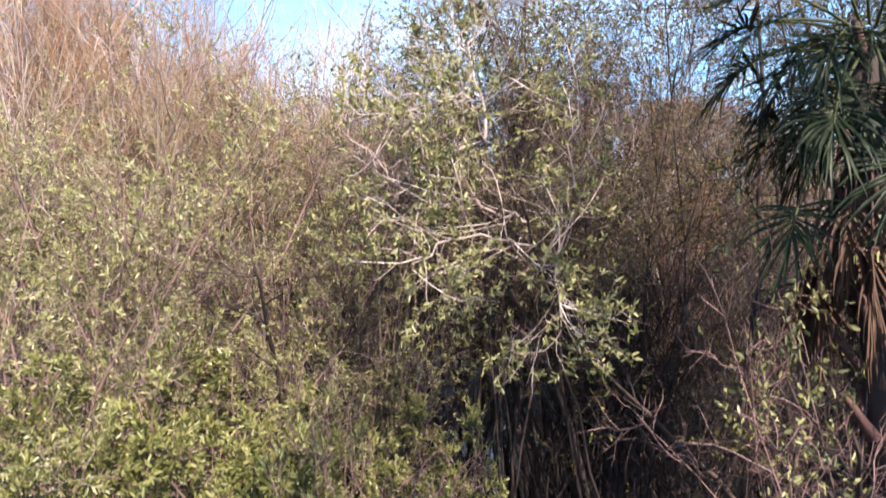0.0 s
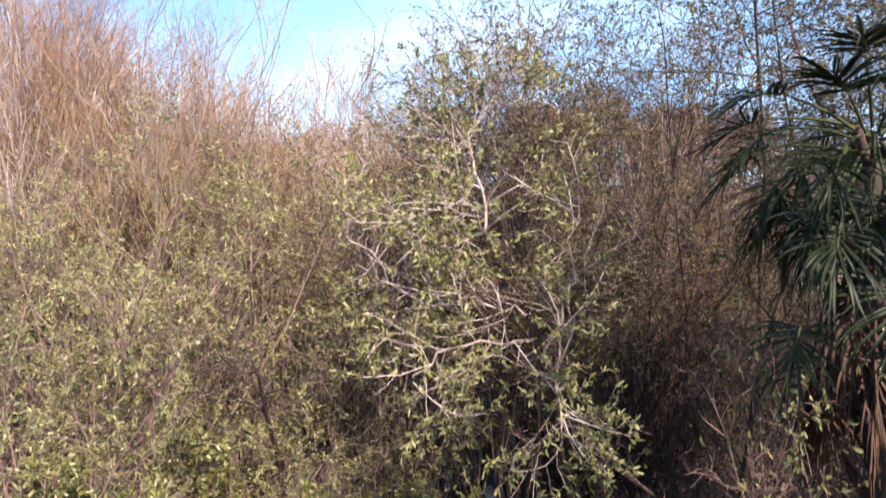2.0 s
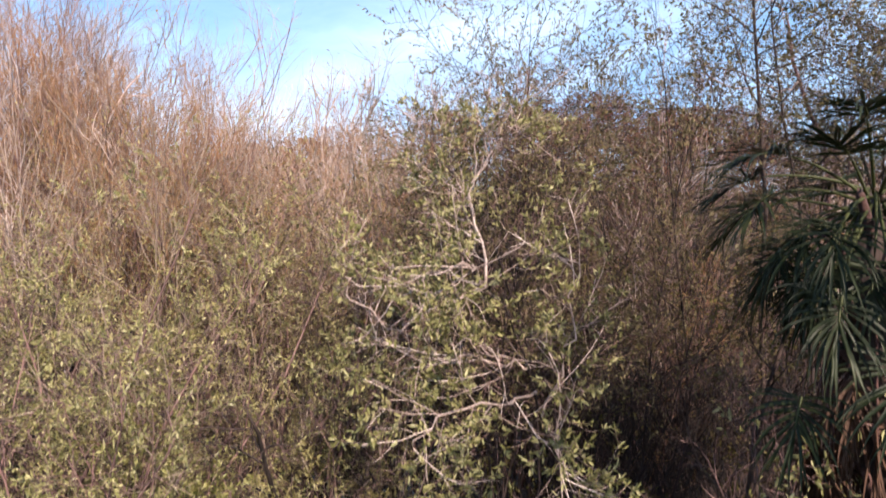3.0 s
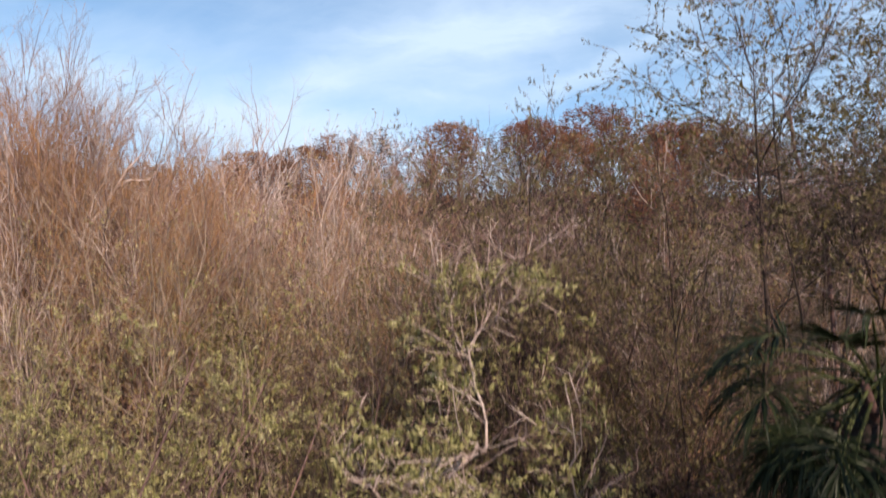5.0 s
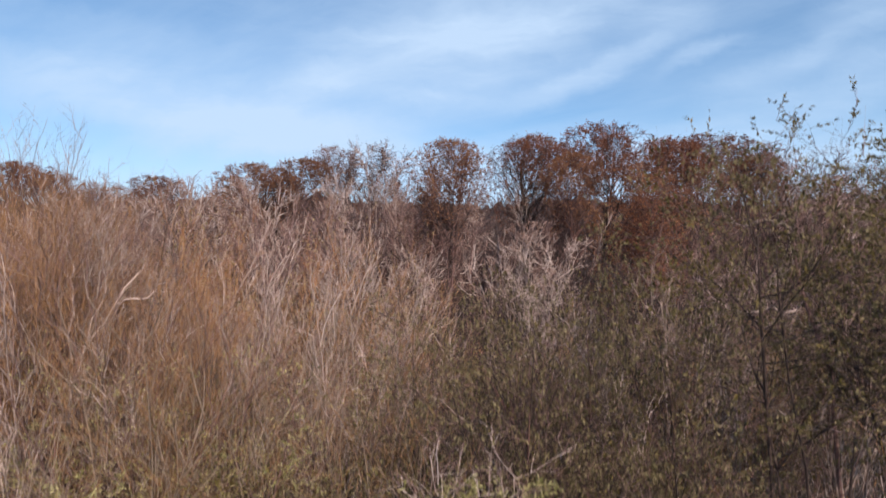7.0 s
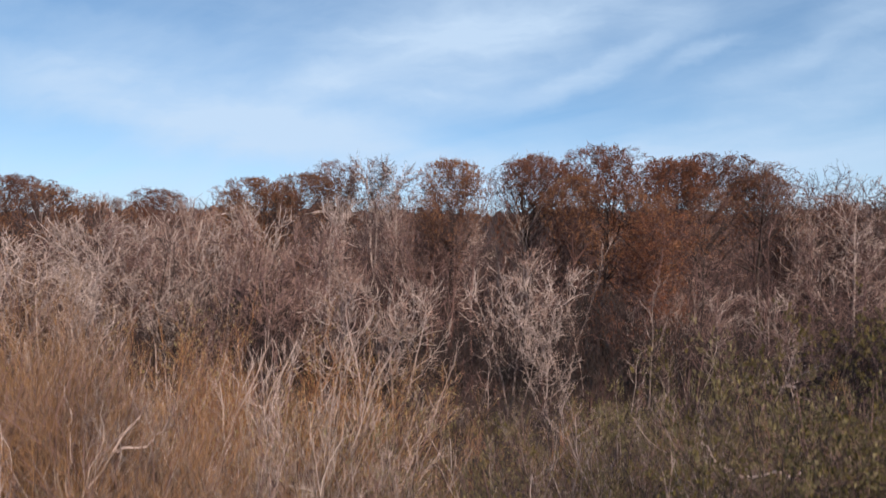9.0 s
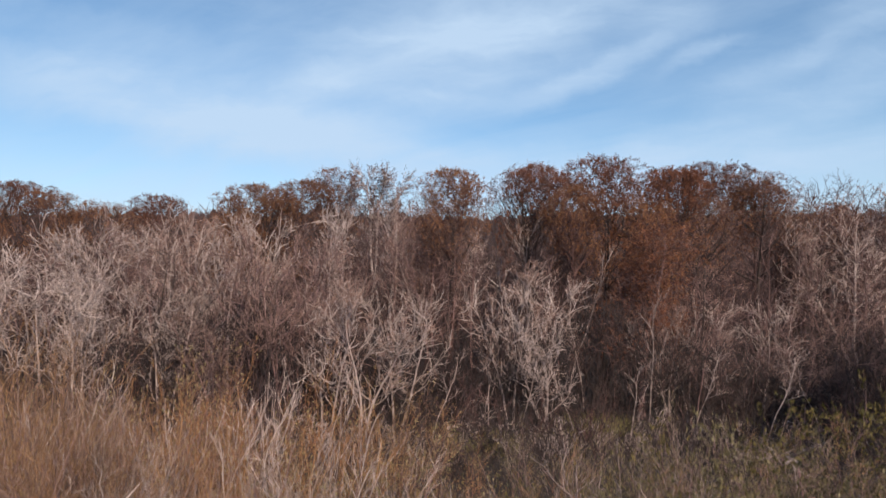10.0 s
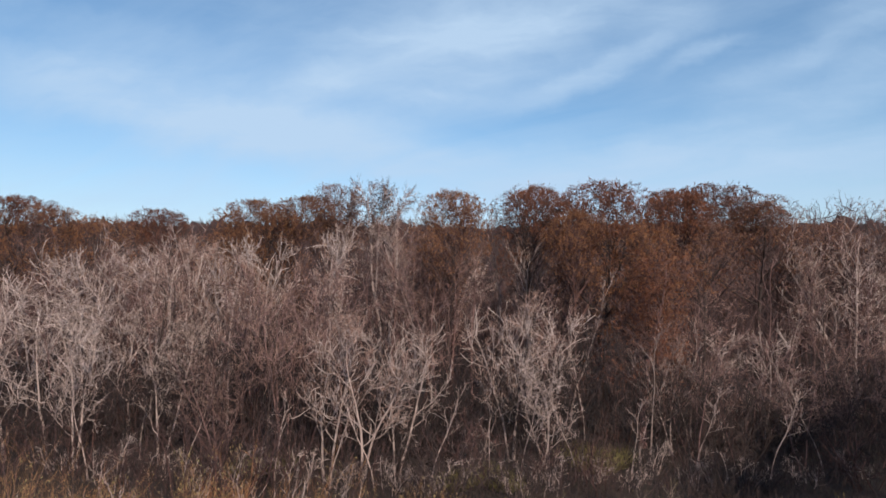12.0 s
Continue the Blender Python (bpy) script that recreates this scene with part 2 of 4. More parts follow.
def mesh_of(name, chunks, material, smooth=False):
    """One mesh from chunks of (vertices, quads, triangles)."""
    vs, loops, sizes, base = [], [], [], 0
    for v, quads, tris in chunks:
        v = np.asarray(v, dtype=np.float32).reshape(-1, 3)
        for f, k in ((quads, 4), (tris, 3)):
            if f is not None and len(f):
                f = np.asarray(f, dtype=np.int64).reshape(-1, k) + base
                loops.append(f.ravel())
                sizes.append(np.full(len(f), k))
        vs.append(v)
        base += len(v)
    v, loops, sizes = np.concatenate(vs), np.concatenate(loops), np.concatenate(sizes)
    me = bpy.data.meshes.new(name)
    me.vertices.add(len(v))
    me.vertices.foreach_set("co", v.ravel())
    me.loops.add(len(loops))
    me.loops.foreach_set("vertex_index", loops.astype(np.int32))
    me.polygons.add(len(sizes))
    me.polygons.foreach_set("loop_start", (np.cumsum(sizes) - sizes).astype(np.int32))
    me.update(calc_edges=True)
    me.validate()
    if smooth:
        me.polygons.foreach_set("use_smooth", np.ones(len(sizes), dtype=bool))
    me.materials.append(material)
    return me


def part(name, me, parent, label="", kind=""):
    ob = new(name, me)
    ob.parent = parent
    return tagged(ob, label=label, kind=kind)


def thing(name, label, category, group="", kind=""):
    return tagged(new(name), label=label, category=category, group=group, kind=kind)


def tubes(pts, rad, sides=3):
    """Tapered stems along (n, k, 3) lines, each closed to a point at its tip."""
    n, k, _ = pts.shape
    tan = unit(np.gradient(pts, axis=1))
    ref = np.where(np.abs(tan[:, :1, 2:3]) > 0.8, np.array([1.0, 0.0, 0.0]), np.array([0.0, 0.0, 1.0]))
    u = unit(np.cross(tan, np.broadcast_to(ref, tan.shape)))
    w = np.cross(tan, u)
    a = np.arange(sides) * 2 * np.pi / sides
    ring = u[:, :, None] * np.cos(a)[None, None, :, None] + w[:, :, None] * np.sin(a)[None, None, :, None]
    v = (pts[:, :, None] + ring * rad[:, :, None, None])[:, :-1].reshape(n, -1, 3)
    v = np.concatenate([v, pts[:, -1:]], axis=1)
    per = (k - 1) * sides + 1
    base = (np.arange(n) * per)[:, None, None]
    s = np.arange(sides)
    nxt = (s + 1) % sides
    rows = np.arange(k - 2)[:, None] * sides
    quads = np.stack([rows + s, rows + nxt, rows + sides + nxt, rows + sides + s], -1).reshape(1, -1, 4) + base if k > 2 else None
    top = (k - 2) * sides
    tris = np.stack([top + s, top + nxt, np.full(sides, per - 1)], -1).reshape(1, -1, 3) + base
    return v, quads, tris


def sprout(rng, pts, rad, each, span, length, angle, k=4, up=0.1, wob=0.15, thick=0.6, shorter=0.5, tip=0.25, turn=None):
    """Branches from stems: each per stem, between the two shares of its length, leaving at angle (mean, spread) degrees and bending up."""
    n, pk, _ = pts.shape
    t = (np.arange(each)[None] + rng.random((n, each))) / each * (span[1] - span[0]) + span[0]
    f = t * (pk - 1)
    i = np.minimum(f.astype(int), pk - 2)
    g = (f - i)[..., None]
    row = np.arange(n)[:, None]
    a, b = pts[row, i], pts[row, i + 1]
    start = (a * (1 - g) + b * g).reshape(-1, 3)
    tan = unit(b - a).reshape(-1, 3)
    r0 = (rad[row, i] * (1 - g[..., 0]) + rad[row, i + 1] * g[..., 0]).reshape(-1)
    side = unit(np.cross(tan, unit(rng.normal(size=tan.shape))))
    if turn is not None:
        side = unit(side * (1, 1, turn))
    ang = np.radians(rng.normal(angle[0], angle[1], len(tan)))[:, None]
    d = unit(tan * np.cos(ang) + side * np.sin(ang))
    size = length * rng.uniform(0.6, 1.3, len(tan)) * (1 - shorter * (t.reshape(-1) - span[0]) / max(1e-6, span[1] - span[0]))
    return run(rng, start, d, size, r0 * thick, k, up, wob, tip)


def run(rng, start, d, size, r0, k, up, wob, tip=0.25):
    """Lines that set out from start along d and bend."""
    line = [start]
    for _ in range(k - 1):
        d = unit(d + np.array([0, 0, up]) + rng.normal(0, wob, d.shape))
        line.append(line[-1] + d * (size / (k - 1))[:, None])
    taper = np.linspace(1.0, tip, k)
    return np.stack(line, 1), r0[:, None] * taper[None]


def leaves_on(rng, pts, each, length, width, span=(0.2, 1.0), fold=0.25, spread=0.8, droop=0.0, fine=False):
    """Small blades on twigs."""
    n, pk, _ = pts.shape
    f = rng.uniform(span[0], span[1], (n, each)) * (pk - 1)
    i = np.minimum(f.astype(int), pk - 2)
    g = (f - i)[..., None]
    row = np.arange(n)[:, None]
    a, b = pts[row, i], pts[row, i + 1]
    p = (a * (1 - g) + b * g).reshape(-1, 3)
    d = unit(unit(b - a).reshape(-1, 3) + rng.normal(0, spread, p.shape) + np.array([0, 0, -droop]))
    s = unit(np.cross(d, rng.normal(size=d.shape)))
    nn = np.cross(d, s)
    m = len(p)
    ln = (length * rng.uniform(0.6, 1.25, m))[:, None]
    wd = (width * rng.uniform(0.7, 1.2, m))[:, None]
    if fine:
        q = [p, p + d * ln * 0.35 + s * wd * 0.5 + nn * wd * fold, p + d * ln * 0.75 + s * wd * 0.38 + nn * wd * fold * 0.5, p + d * ln - nn * ln * 0.08,
             p + d * ln * 0.75 - s * wd * 0.38 + nn * wd * fold * 0.5, p + d * ln * 0.35 - s * wd * 0.5 + nn * wd * fold]
        v = np.stack(q, 1)
        base = (np.arange(m) * 6)[:, None]
        return v, np.concatenate([np.array([[0, 1, 2, 3]]) + base, np.array([[0, 3, 4, 5]]) + base]), None
    v = np.stack([p, p + d * ln * 0.5 + s * wd * 0.5 + nn * wd * fold, p + d * ln, p + d * ln * 0.5 - s * wd * 0.5 + nn * wd * fold], 1)
    base = (np.arange(m) * 4)[:, None]
    return v, np.array([[0, 1, 2, 3]]) + base, None


def stand(ob, x, y, turn=0.0, size=1.0, tall=None):
    """Sets a thing on the ground."""
    ob.location = (x, y, ground_z(x, y) - 0.05)
    ob.rotation_euler = (0, 0, radians(turn))
    ob.scale = (size, size, size if tall is None else tall)
    return ob


def plant(kinds, spots, rng, label=None):
    """Sets out one plant a spot (x, y, size, tall), the kinds by turns; each kind's first is the plant itself."""
    used = set()
    for x, y, size, tall in spots:
        k = int(rng.integers(len(kinds)))
        ob = kinds[k] if k not in used else copy_thing(kinds[k], Matrix.Identity(4))
        used.add(k)
        stand(ob, x, y, rng.uniform(0, 360), size, tall)
    for k, ob in enumerate(kinds):
        if k not in used:
            for o in (*ob.children_recursive, ob):
                bpy.data.objects.remove(o)


# ---------------------------------------------------------------- ground and water
def ground_z(x, y):
    s = min(1.0, max(0.0, (y - 12) / 28))
    fall = -1.9 * s * s * (3 - 2 * s)
    near = math.exp(-((x + 0.5) / 5.0) ** 4 - ((y - 11) / 4.2) ** 4)
    far = math.exp(-((x + 0.5) / 5.0) ** 2 - ((y - 52) / 7.0) ** 2)
    bumps = 0.16 * noise.noise((x * 0.55, y * 0.55, 3.1)) + 0.05 * noise.noise((x * 2.1, y * 2.1, 7.7))
    keep = max(0.0, 1 - max(abs(x), abs(y)) / 150)
    return fall - 0.26 * near - 0.45 * far + bumps * keep


def build_ground():
    line = [-3000, -900, -300, -120, -70] + [-40 + i * 1.0 for i in range(81)] + [70, 120, 300, 900, 3000]
    ahead = [-3000, -900, -250, -60, -20] + [-6 + i * 0.5 for i in range(60)] + [24.5 + i * 1.5 for i in range(40)] + [90, 110, 150, 300, 900, 3000]
    v = np.array([(x, y, ground_z(x, y)) for y in ahead for x in line])
    w = len(line)
    q = [(j * w + i, j * w + i + 1, (j + 1) * w + i + 1, (j + 1) * w + i) for j in range(len(ahead) - 1) for i in range(w - 1)]
    return tagged(new("ground", mesh_of("ground", [(v, q, None)], M_GROUND, True)), "dark muddy swamp floor with leaf litter", "ground", kind="structure")


ground = build_ground()


def build_water(name, x, y, z, rx, ry, label):
    rng = np.random.default_rng(11)
    a = np.linspace(0, 2 * np.pi, 40, endpoint=False)
    r = 1 + 0.12 * np.sin(3 * a + 1) + 0.06 * np.sin(7 * a)
    v = np.stack([rx * r * np.cos(a), ry * r * np.sin(a), np.zeros(40)], 1)
    v = np.concatenate([[[0, 0, 0]], v])
    t = [(0, i + 1, (i + 1) % 40 + 1) for i in range(40)]
    ob = tagged(new(name, mesh_of(name, [(v, None, t)], M_WATER)), label, "water", kind="structure")
    ob.location = (x, y, z)


build_water("water", -0.3, 10.6, -0.2, 5.0, 3.2, "still dark swamp water reflecting sky between shrubs")
build_water("water", -0.5, 52.0, -2.22, 6.0, 8.0, "dark swamp pool under the bare trees")


# ---------------------------------------------------------------- kinds of plants
def clumped(rng, p, share, grain=1.6):
    """The twigs that stand in leafy clumps."""
    c = p.mean(axis=1) * grain
    f = np.sin(c[:, 0] * 2.3 + 1.1) + np.sin(c[:, 1] * 2.1 + c[:, 2] * 0.9) + np.sin(c[:, 2] * 2.6 + 0.7 * c[:, 0]) + rng.normal(0, 0.5, len(c))
    return p[f > np.quantile(f, 1 - share)]


def willow_shrub(seed, height, spread, stems, leaf, leaf_len, leaf_n, bark, twig, label, lean=(0, 0), dense=1.0, name="leafy_shrub", fine=True, droop=0.1,
                 thick=1.0, low=0.2, up=0.02, group="", wide=0.3, share=0.5):
    """A many-stemmed shrub, its arching stems in leaf."""
    rng = np.random.default_rng(seed)
    root = thing(name, label, "shrub", group)
    a = rng.uniform(0, 2 * np.pi, stems)
    start = np.stack([np.cos(a), np.sin(a), np.zeros(stems)], 1) * rng.uniform(0.03, 0.18, stems)[:, None]
    d = unit(np.stack([np.cos(a) * spread + lean[0], np.sin(a) * spread + lean[1], np.ones(stems)], 1))
    p, r = run(rng, start, d, height * rng.uniform(0.75, 1.1, stems), rng.uniform(0.014, 0.026, stems) * (height / 4) ** 0.7 * thick, 9, -0.02, 0.1, 0.3)
    p1, r1 = sprout(rng, p, r, int(9 * dense), (low, 0.95), height * 0.26, (48, 15), 6, up, 0.19, 0.6)
    p2, r2 = sprout(rng, p1, r1, int(6 * dense), (0.15, 1.0), height * 0.12, (50, 18), 4, 0.03, 0.24, 0.6)
    p3, r3 = sprout(rng, p2, np.maximum(r2, 0.0026), 4, (0.2, 1.0), height * 0.055, (45, 18), 2, 0.06, 0.2, 0.7, 0.3)
    for i in range(stems):
        part("stem", mesh_of("stem", [tubes(p[i:i + 1], r[i:i + 1], 6)], bark, True), root)
    part("branchwork", mesh_of("branchwork", [tubes(p1, np.maximum(r1, 0.004), 3), tubes(p2, np.maximum(r2, 0.0025), 3)], bark, True), root, kind="stuff")
    part("crown", mesh_of("crown", [tubes(p3, np.maximum(r3, 0.0028), 3)], twig), root, kind="stuff")
    part("foliage", mesh_of("foliage", [leaves_on(rng, clumped(rng, p3, share), leaf_n, leaf_len, leaf_len * wide, fine=fine, droop=droop)], leaf), root, kind="stuff")
    return root


def thicket_willow(seed, height, leaf, leaf_n, bark, twig, label, stems=5, spread=0.16, name="tall_willow_shrub", low=0.3, group="willow thicket", share=0.6, n1=16, n2=5, n3=2, fine=1.0, shorter=0.6, grouped=False, low_twig=None, split=0.62):
    """A tall clump of thin upright stems with ascending twigs, nearly bare."""
    rng = np.random.default_rng(seed)
    root = thing(name, label, "shrub", group)
    a = rng.uniform(0, 2 * np.pi, stems)
    start = np.stack([np.cos(a), np.sin(a), np.zeros(stems)], 1) * rng.uniform(0.05, 0.35, stems)[:, None]
    d = unit(np.stack([np.cos(a) * spread, np.sin(a) * spread, np.ones(stems)], 1))
    p, r = run(rng, start, d, height * rng.uniform(0.78, 1.0, stems), rng.uniform(0.016, 0.03, stems), 10, 0.03, 0.07, 0.18)
    p1, r1 = sprout(rng, p, r, n1, (low, 0.99), height * 0.19, (29, 11), 5, 0.13, 0.11, 0.55, shorter)
    p2, r2 = sprout(rng, p1, r1, n2, (0.15, 1.0), height * 0.085, (29, 14), 2, 0.16, 0.13, 0.6, 0.4)
    p3, r3 = sprout(rng, p2, np.maximum(r2, 0.003), n3, (0.2, 0.9), height * 0.042, (28, 14), 2, 0.15, 0.13, 0.7, 0.3)
    for i in range(stems):
        part("stem", mesh_of("stem", [tubes(p[i:i + 1], r[i:i + 1], 5)], bark, True), root)
    part("branchwork", mesh_of("branchwork", [tubes(p1, np.maximum(r1, 0.007 * fine), 3)], bark), root, kind="stuff")
    r2, r3 = np.maximum(r2, 0.0045 * fine), np.maximum(r3, 0.0036 * fine)
    if low_twig is None:
        part("crown", mesh_of("crown", [tubes(p2, r2, 3), tubes(p3, r3, 3)], twig), root, kind="stuff")
    else:
        # Shade put into colour: twigs below split take low_twig, mostly a darker tone.
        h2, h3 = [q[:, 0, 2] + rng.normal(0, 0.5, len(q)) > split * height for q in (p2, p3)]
        part("crown", mesh_of("crown", [tubes(p2[h2], r2[h2], 3), tubes(p3[h3], r3[h3], 3)], twig), root, "upper twigs in the main twig colour", kind="stuff")
        part("older_growth", mesh_of("older_growth", [tubes(p2[~h2], r2[~h2], 3), tubes(p3[~h3], r3[~h3], 3)], low_twig), root, "lower twigs in a shade tone", kind="stuff")
    if leaf_n:
        pick = clumped(rng, p3[p3[:, 0, 2] < 0.8 * height], share, 1.1) if grouped else p3[rng.random(len(p3)) < share]
        part("foliage", mesh_of("foliage", [leaves_on(rng, pick, leaf_n, 0.085 * fine, 0.026 * fine, span=(0.0, 1.0))], leaf), root, kind="stuff")
    return root


def far_shrub(seed, height, bark, twig, label, stems=8, spread=0.3):
    """Undergrowth below the far trees: thin bare stems and twigs."""
    rng = np.random.default_rng(seed)
    root = thing("undergrowth_shrub", label, "shrub", "swamp undergrowth")
    a = rng.uniform(0, 2 * np.pi, stems)
    start = np.stack([np.cos(a), np.sin(a), np.zeros(stems)], 1) * rng.uniform(0.1, 1.4, stems)[:, None]
    d = unit(np.stack([np.cos(a) * spread, np.sin(a) * spread, np.ones(stems)], 1))
    p, r = run(rng, start, d, height * rng.uniform(0.6, 1.0, stems), rng.uniform(0.035, 0.06, stems), 7, 0.02, 0.11, 0.25)
    p1, r1 = sprout(rng, p, r, 7, (0.12, 0.98), height * 0.3, (45, 16), 4, 0.07, 0.2, 0.6, 0.5)
    p2, r2 = sprout(rng, p1, r1, 4, (0.15, 1.0), height * 0.16, (42, 18), 2, 0.08, 0.2, 0.6, 0.3)
    p3, r3 = sprout(rng, p2, r2, 1, (0.2, 1.0), height * 0.09, (40, 18), 2, 0.08, 0.2, 0.6, 0.3)
    for i in range(stems):
        part("stem", mesh_of("stem", [tubes(p[i:i + 1], r[i:i + 1], 4)], bark, True), root)
    part("crown", mesh_of("crown", [tubes(p1, np.maximum(r1, 0.018), 3), tubes(p2, np.maximum(r2, 0.013), 3), tubes(p3, np.maximum(r3, 0.01), 3)], twig), root, kind="stuff")
    return root


def finish_tree(rng, root, trunk, limbs, p2, r2, bark, twig, twig_r, n3, n4, size, up, leaf, leaf_n, leaf_len, wob, slim=0.12, k3=3, gap=1.0, tuck=None, stout=1.2):
    """Twigs, and leaves if any, on a tree's branches; then all its parts."""
    p3, r3 = sprout(rng, p2, np.maximum(r2, 0.012), n3, (0.15, 1.0), size, (42, 17), k3, up, wob, 0.6, 0.3)
    if gap < 1.0:
        c = p3.mean(axis=1) * 0.9
        f = np.sin(c[:, 0] * 1.7 + c[:, 2]) + np.sin(c[:, 1] * 1.9 - c[:, 0] * 0.6) + np.sin(c[:, 2] * 2.1 + c[:, 1]) + rng.normal(0, 0.4, len(c))
        keep = f > np.quantile(f, 1 - gap)
        p3, r3 = p3[keep], r3[keep]
    if tuck:
        p2, p3 = tuck(p2), tuck(p3)
    for i in range(len(trunk[0])):
        part("trunk", mesh_of("trunk", [tubes(trunk[0][i:i + 1], trunk[1][i:i + 1], 8)], bark, True), root)
    for i in range(len(limbs[0])):
        part("limb", mesh_of("limb", [tubes(limbs[0][i:i + 1], np.maximum(limbs[1][i:i + 1], 0.02), 4)], bark, True), root)
    part("branchwork", mesh_of("branchwork", [tubes(p2, np.maximum(r2, twig_r * stout), 3)], bark), root, kind="stuff")
    crown, p4 = [tubes(p3, np.maximum(r3, twig_r), 3)], p3
    if n4:
        p4, r4 = sprout(rng, p3, np.maximum(r3, twig_r), n4, (0.2, 1.0), size * 0.6, (42, 17), 2, up, 0.2, 0.7, 0.3)
        if tuck:
            p4 = tuck(p4)
        crown.append(tubes(p4, np.maximum(r4, twig_r * 0.8), 3))
    part("crown", mesh_of("crown", crown, twig), root, kind="stuff")
    if leaf is not None:
        part("foliage", mesh_of("foliage", [leaves_on(rng, p4, leaf_n, leaf_len, leaf_len * slim, span=(0.0, 1.0), droop=0.0, fold=0.3, spread=0.42)], leaf), root, kind="stuff")


def bare_tree(seed, height, width, bark, twig, label, stems=1, clear=0.35, up=0.1, n1=11, n2=7, n3=5, n4=3, thick=0.16, angle=45, name="bare_tree", group="bare swamp trees",
              twig_r=0.012, leaf=None, leaf_n=0, leaf_len=0.4, lean=0.1, wob=0.14, shorter=0.45, k3=2, gap=1.0, stout=1.2):
    """A leafless tree: trunk, limbs, branches and a haze of twigs."""
    rng = np.random.default_rng(seed)
    root = thing(name, label, "tree", group)
    a = rng.uniform(0, 2 * np.pi, stems)
    start = np.stack([np.cos(a), np.sin(a), np.zeros(stems)], 1) * (0.25 if stems > 1 else 0.0)
    d = unit(np.stack([np.cos(a) * lean, np.sin(a) * lean, np.ones(stems)], 1))
    p, r = run(rng, start, d, height * rng.uniform(0.78, 0.95, stems), np.full(stems, thick * height / 14), 12, 0.02, 0.08, 0.14)
    r[:, 0] *= 1.4
    r[:, 1] *= 1.1
    p1, r1 = sprout(rng, p, r, n1, (clear, 0.97), width * 0.62, (angle, 12), 8, up, wob, 0.5, shorter, 0.25, turn=0.6)
    p2, r2 = sprout(rng, p1, r1, n2, (0.2, 1.0), width * 0.3, (44, 16), 5, up * 0.8, wob * 1.4, 0.6, 0.4)
    finish_tree(rng, root, (p, r), (p1, r1), p2, r2, bark, twig, twig_r, n3, n4, width * 0.12, up * 0.8, leaf, leaf_n, leaf_len, wob * 1.7, k3=k3, gap=gap, stout=stout)
    return root


def dome_tree(seed, height, rx, rz, bark, twig, leaf, label, limbs=40, clear=0.42, leaf_n=3, leaf_len=0.37, thick=0.3, name="rusty_cypress", group="rusty cypresses", n2=7, n3=5, n4=2, deep=0.25):
    """An old cypress: a tall trunk whose limbs rise and spread into a broad flat-topped dome of fine rusty needles."""
    rng = np.random.default_rng(seed)
    root = thing(name, label, "tree", group)
    p, r = run(rng, np.zeros((1, 3)), np.array([[0.03, 0.0, 1.0]]), np.array([height * 0.93]), np.array([thick]), 12, 0.02, 0.035, 0.12)
    r[:, 0] *= 1.7
    r[:, 1] *= 1.2
    u = (np.arange(limbs) + 0.5) / limbs
    a = np.arange(limbs) * 2.399963 + rng.normal(0, 0.25, limbs)
    lobes = 1 + 0.1 * np.sin(3 * a + seed) + 0.06 * np.sin(5 * a + 2 * seed)
    er = rx * 0.9 * np.sqrt(u) * lobes * rng.uniform(0.9, 1.04, limbs)
    low = rng.random(limbs) < deep

    def cap(q):
        """Keeps twigs under the dome."""
        q = q.copy()
        at = np.arctan2(q[..., 1], q[..., 0])
        reach = rx * (1 + 0.1 * np.sin(3 * at + seed) + 0.06 * np.sin(5 * at + 2 * seed))
        far = np.hypot(q[..., 0], q[..., 1]) / reach
        roof = height - rz * (1 - np.sqrt(np.clip(1 - far ** 2.4, 0, 1))) + 0.22 * np.sin(q[..., 0] * 1.3 + seed) * np.sin(q[..., 1] * 1.1) + rng.uniform(-0.3, 0.12, far.shape)
        q[..., 2] = np.minimum(q[..., 2], roof)
        return q

    ez = height - rz * (1 - np.sqrt(np.clip(1 - u ** 1.2 * 0.97, 0, 1))) - rng.uniform(0.05, 0.2, limbs) * rz
    ez = np.where(low, ez - rng.uniform(0.3, 1.0, limbs) * rz, ez)
    end = np.stack([er * np.cos(a), er * np.sin(a), ez], 1)
    h0 = np.clip(ez - er * rng.uniform(0.5, 0.95, limbs) - 0.06 * height, clear * height, 0.88 * height)
    f = np.clip(h0 / (height * 0.93), 0, 0.98) * 11
    i = np.minimum(f.astype(int), 10)
    start = p[0, i] * (1 - (f - i))[:, None] + p[0, i + 1] * (f - i)[:, None]
    bend = start * 0.5 + end * 0.5 + np.stack([np.cos(a), np.sin(a), np.full(limbs, -0.1)], 1) * (er * 0.12)[:, None] + rng.normal(0, 0.35, (limbs, 3))
    t = np.linspace(0, 1, 8)[None, :, None]
    p1 = start[:, None] * (1 - t) ** 2 + 2 * bend[:, None] * t * (1 - t) + end[:, None] * t ** 2 + rng.normal(0, 0.12, (limbs, 8, 3)) * t
    r1 = (r[0, i] * 0.5)[:, None] * np.linspace(1, 0.2, 8)[None]
    p2, r2 = sprout(rng, p1, r1, n2, (0.38, 1.0), rx * 0.27, (46, 15), 4, 0.07, 0.16, 0.6, 0.4)
    finish_tree(rng, root, (p, r), (p1, r1), p2, r2, bark, twig, 0.017, n3, n4, rx * 0.13, 0.06, leaf, leaf_n, leaf_len, 0.2, slim=0.17, k3=2, tuck=cap)
    return root


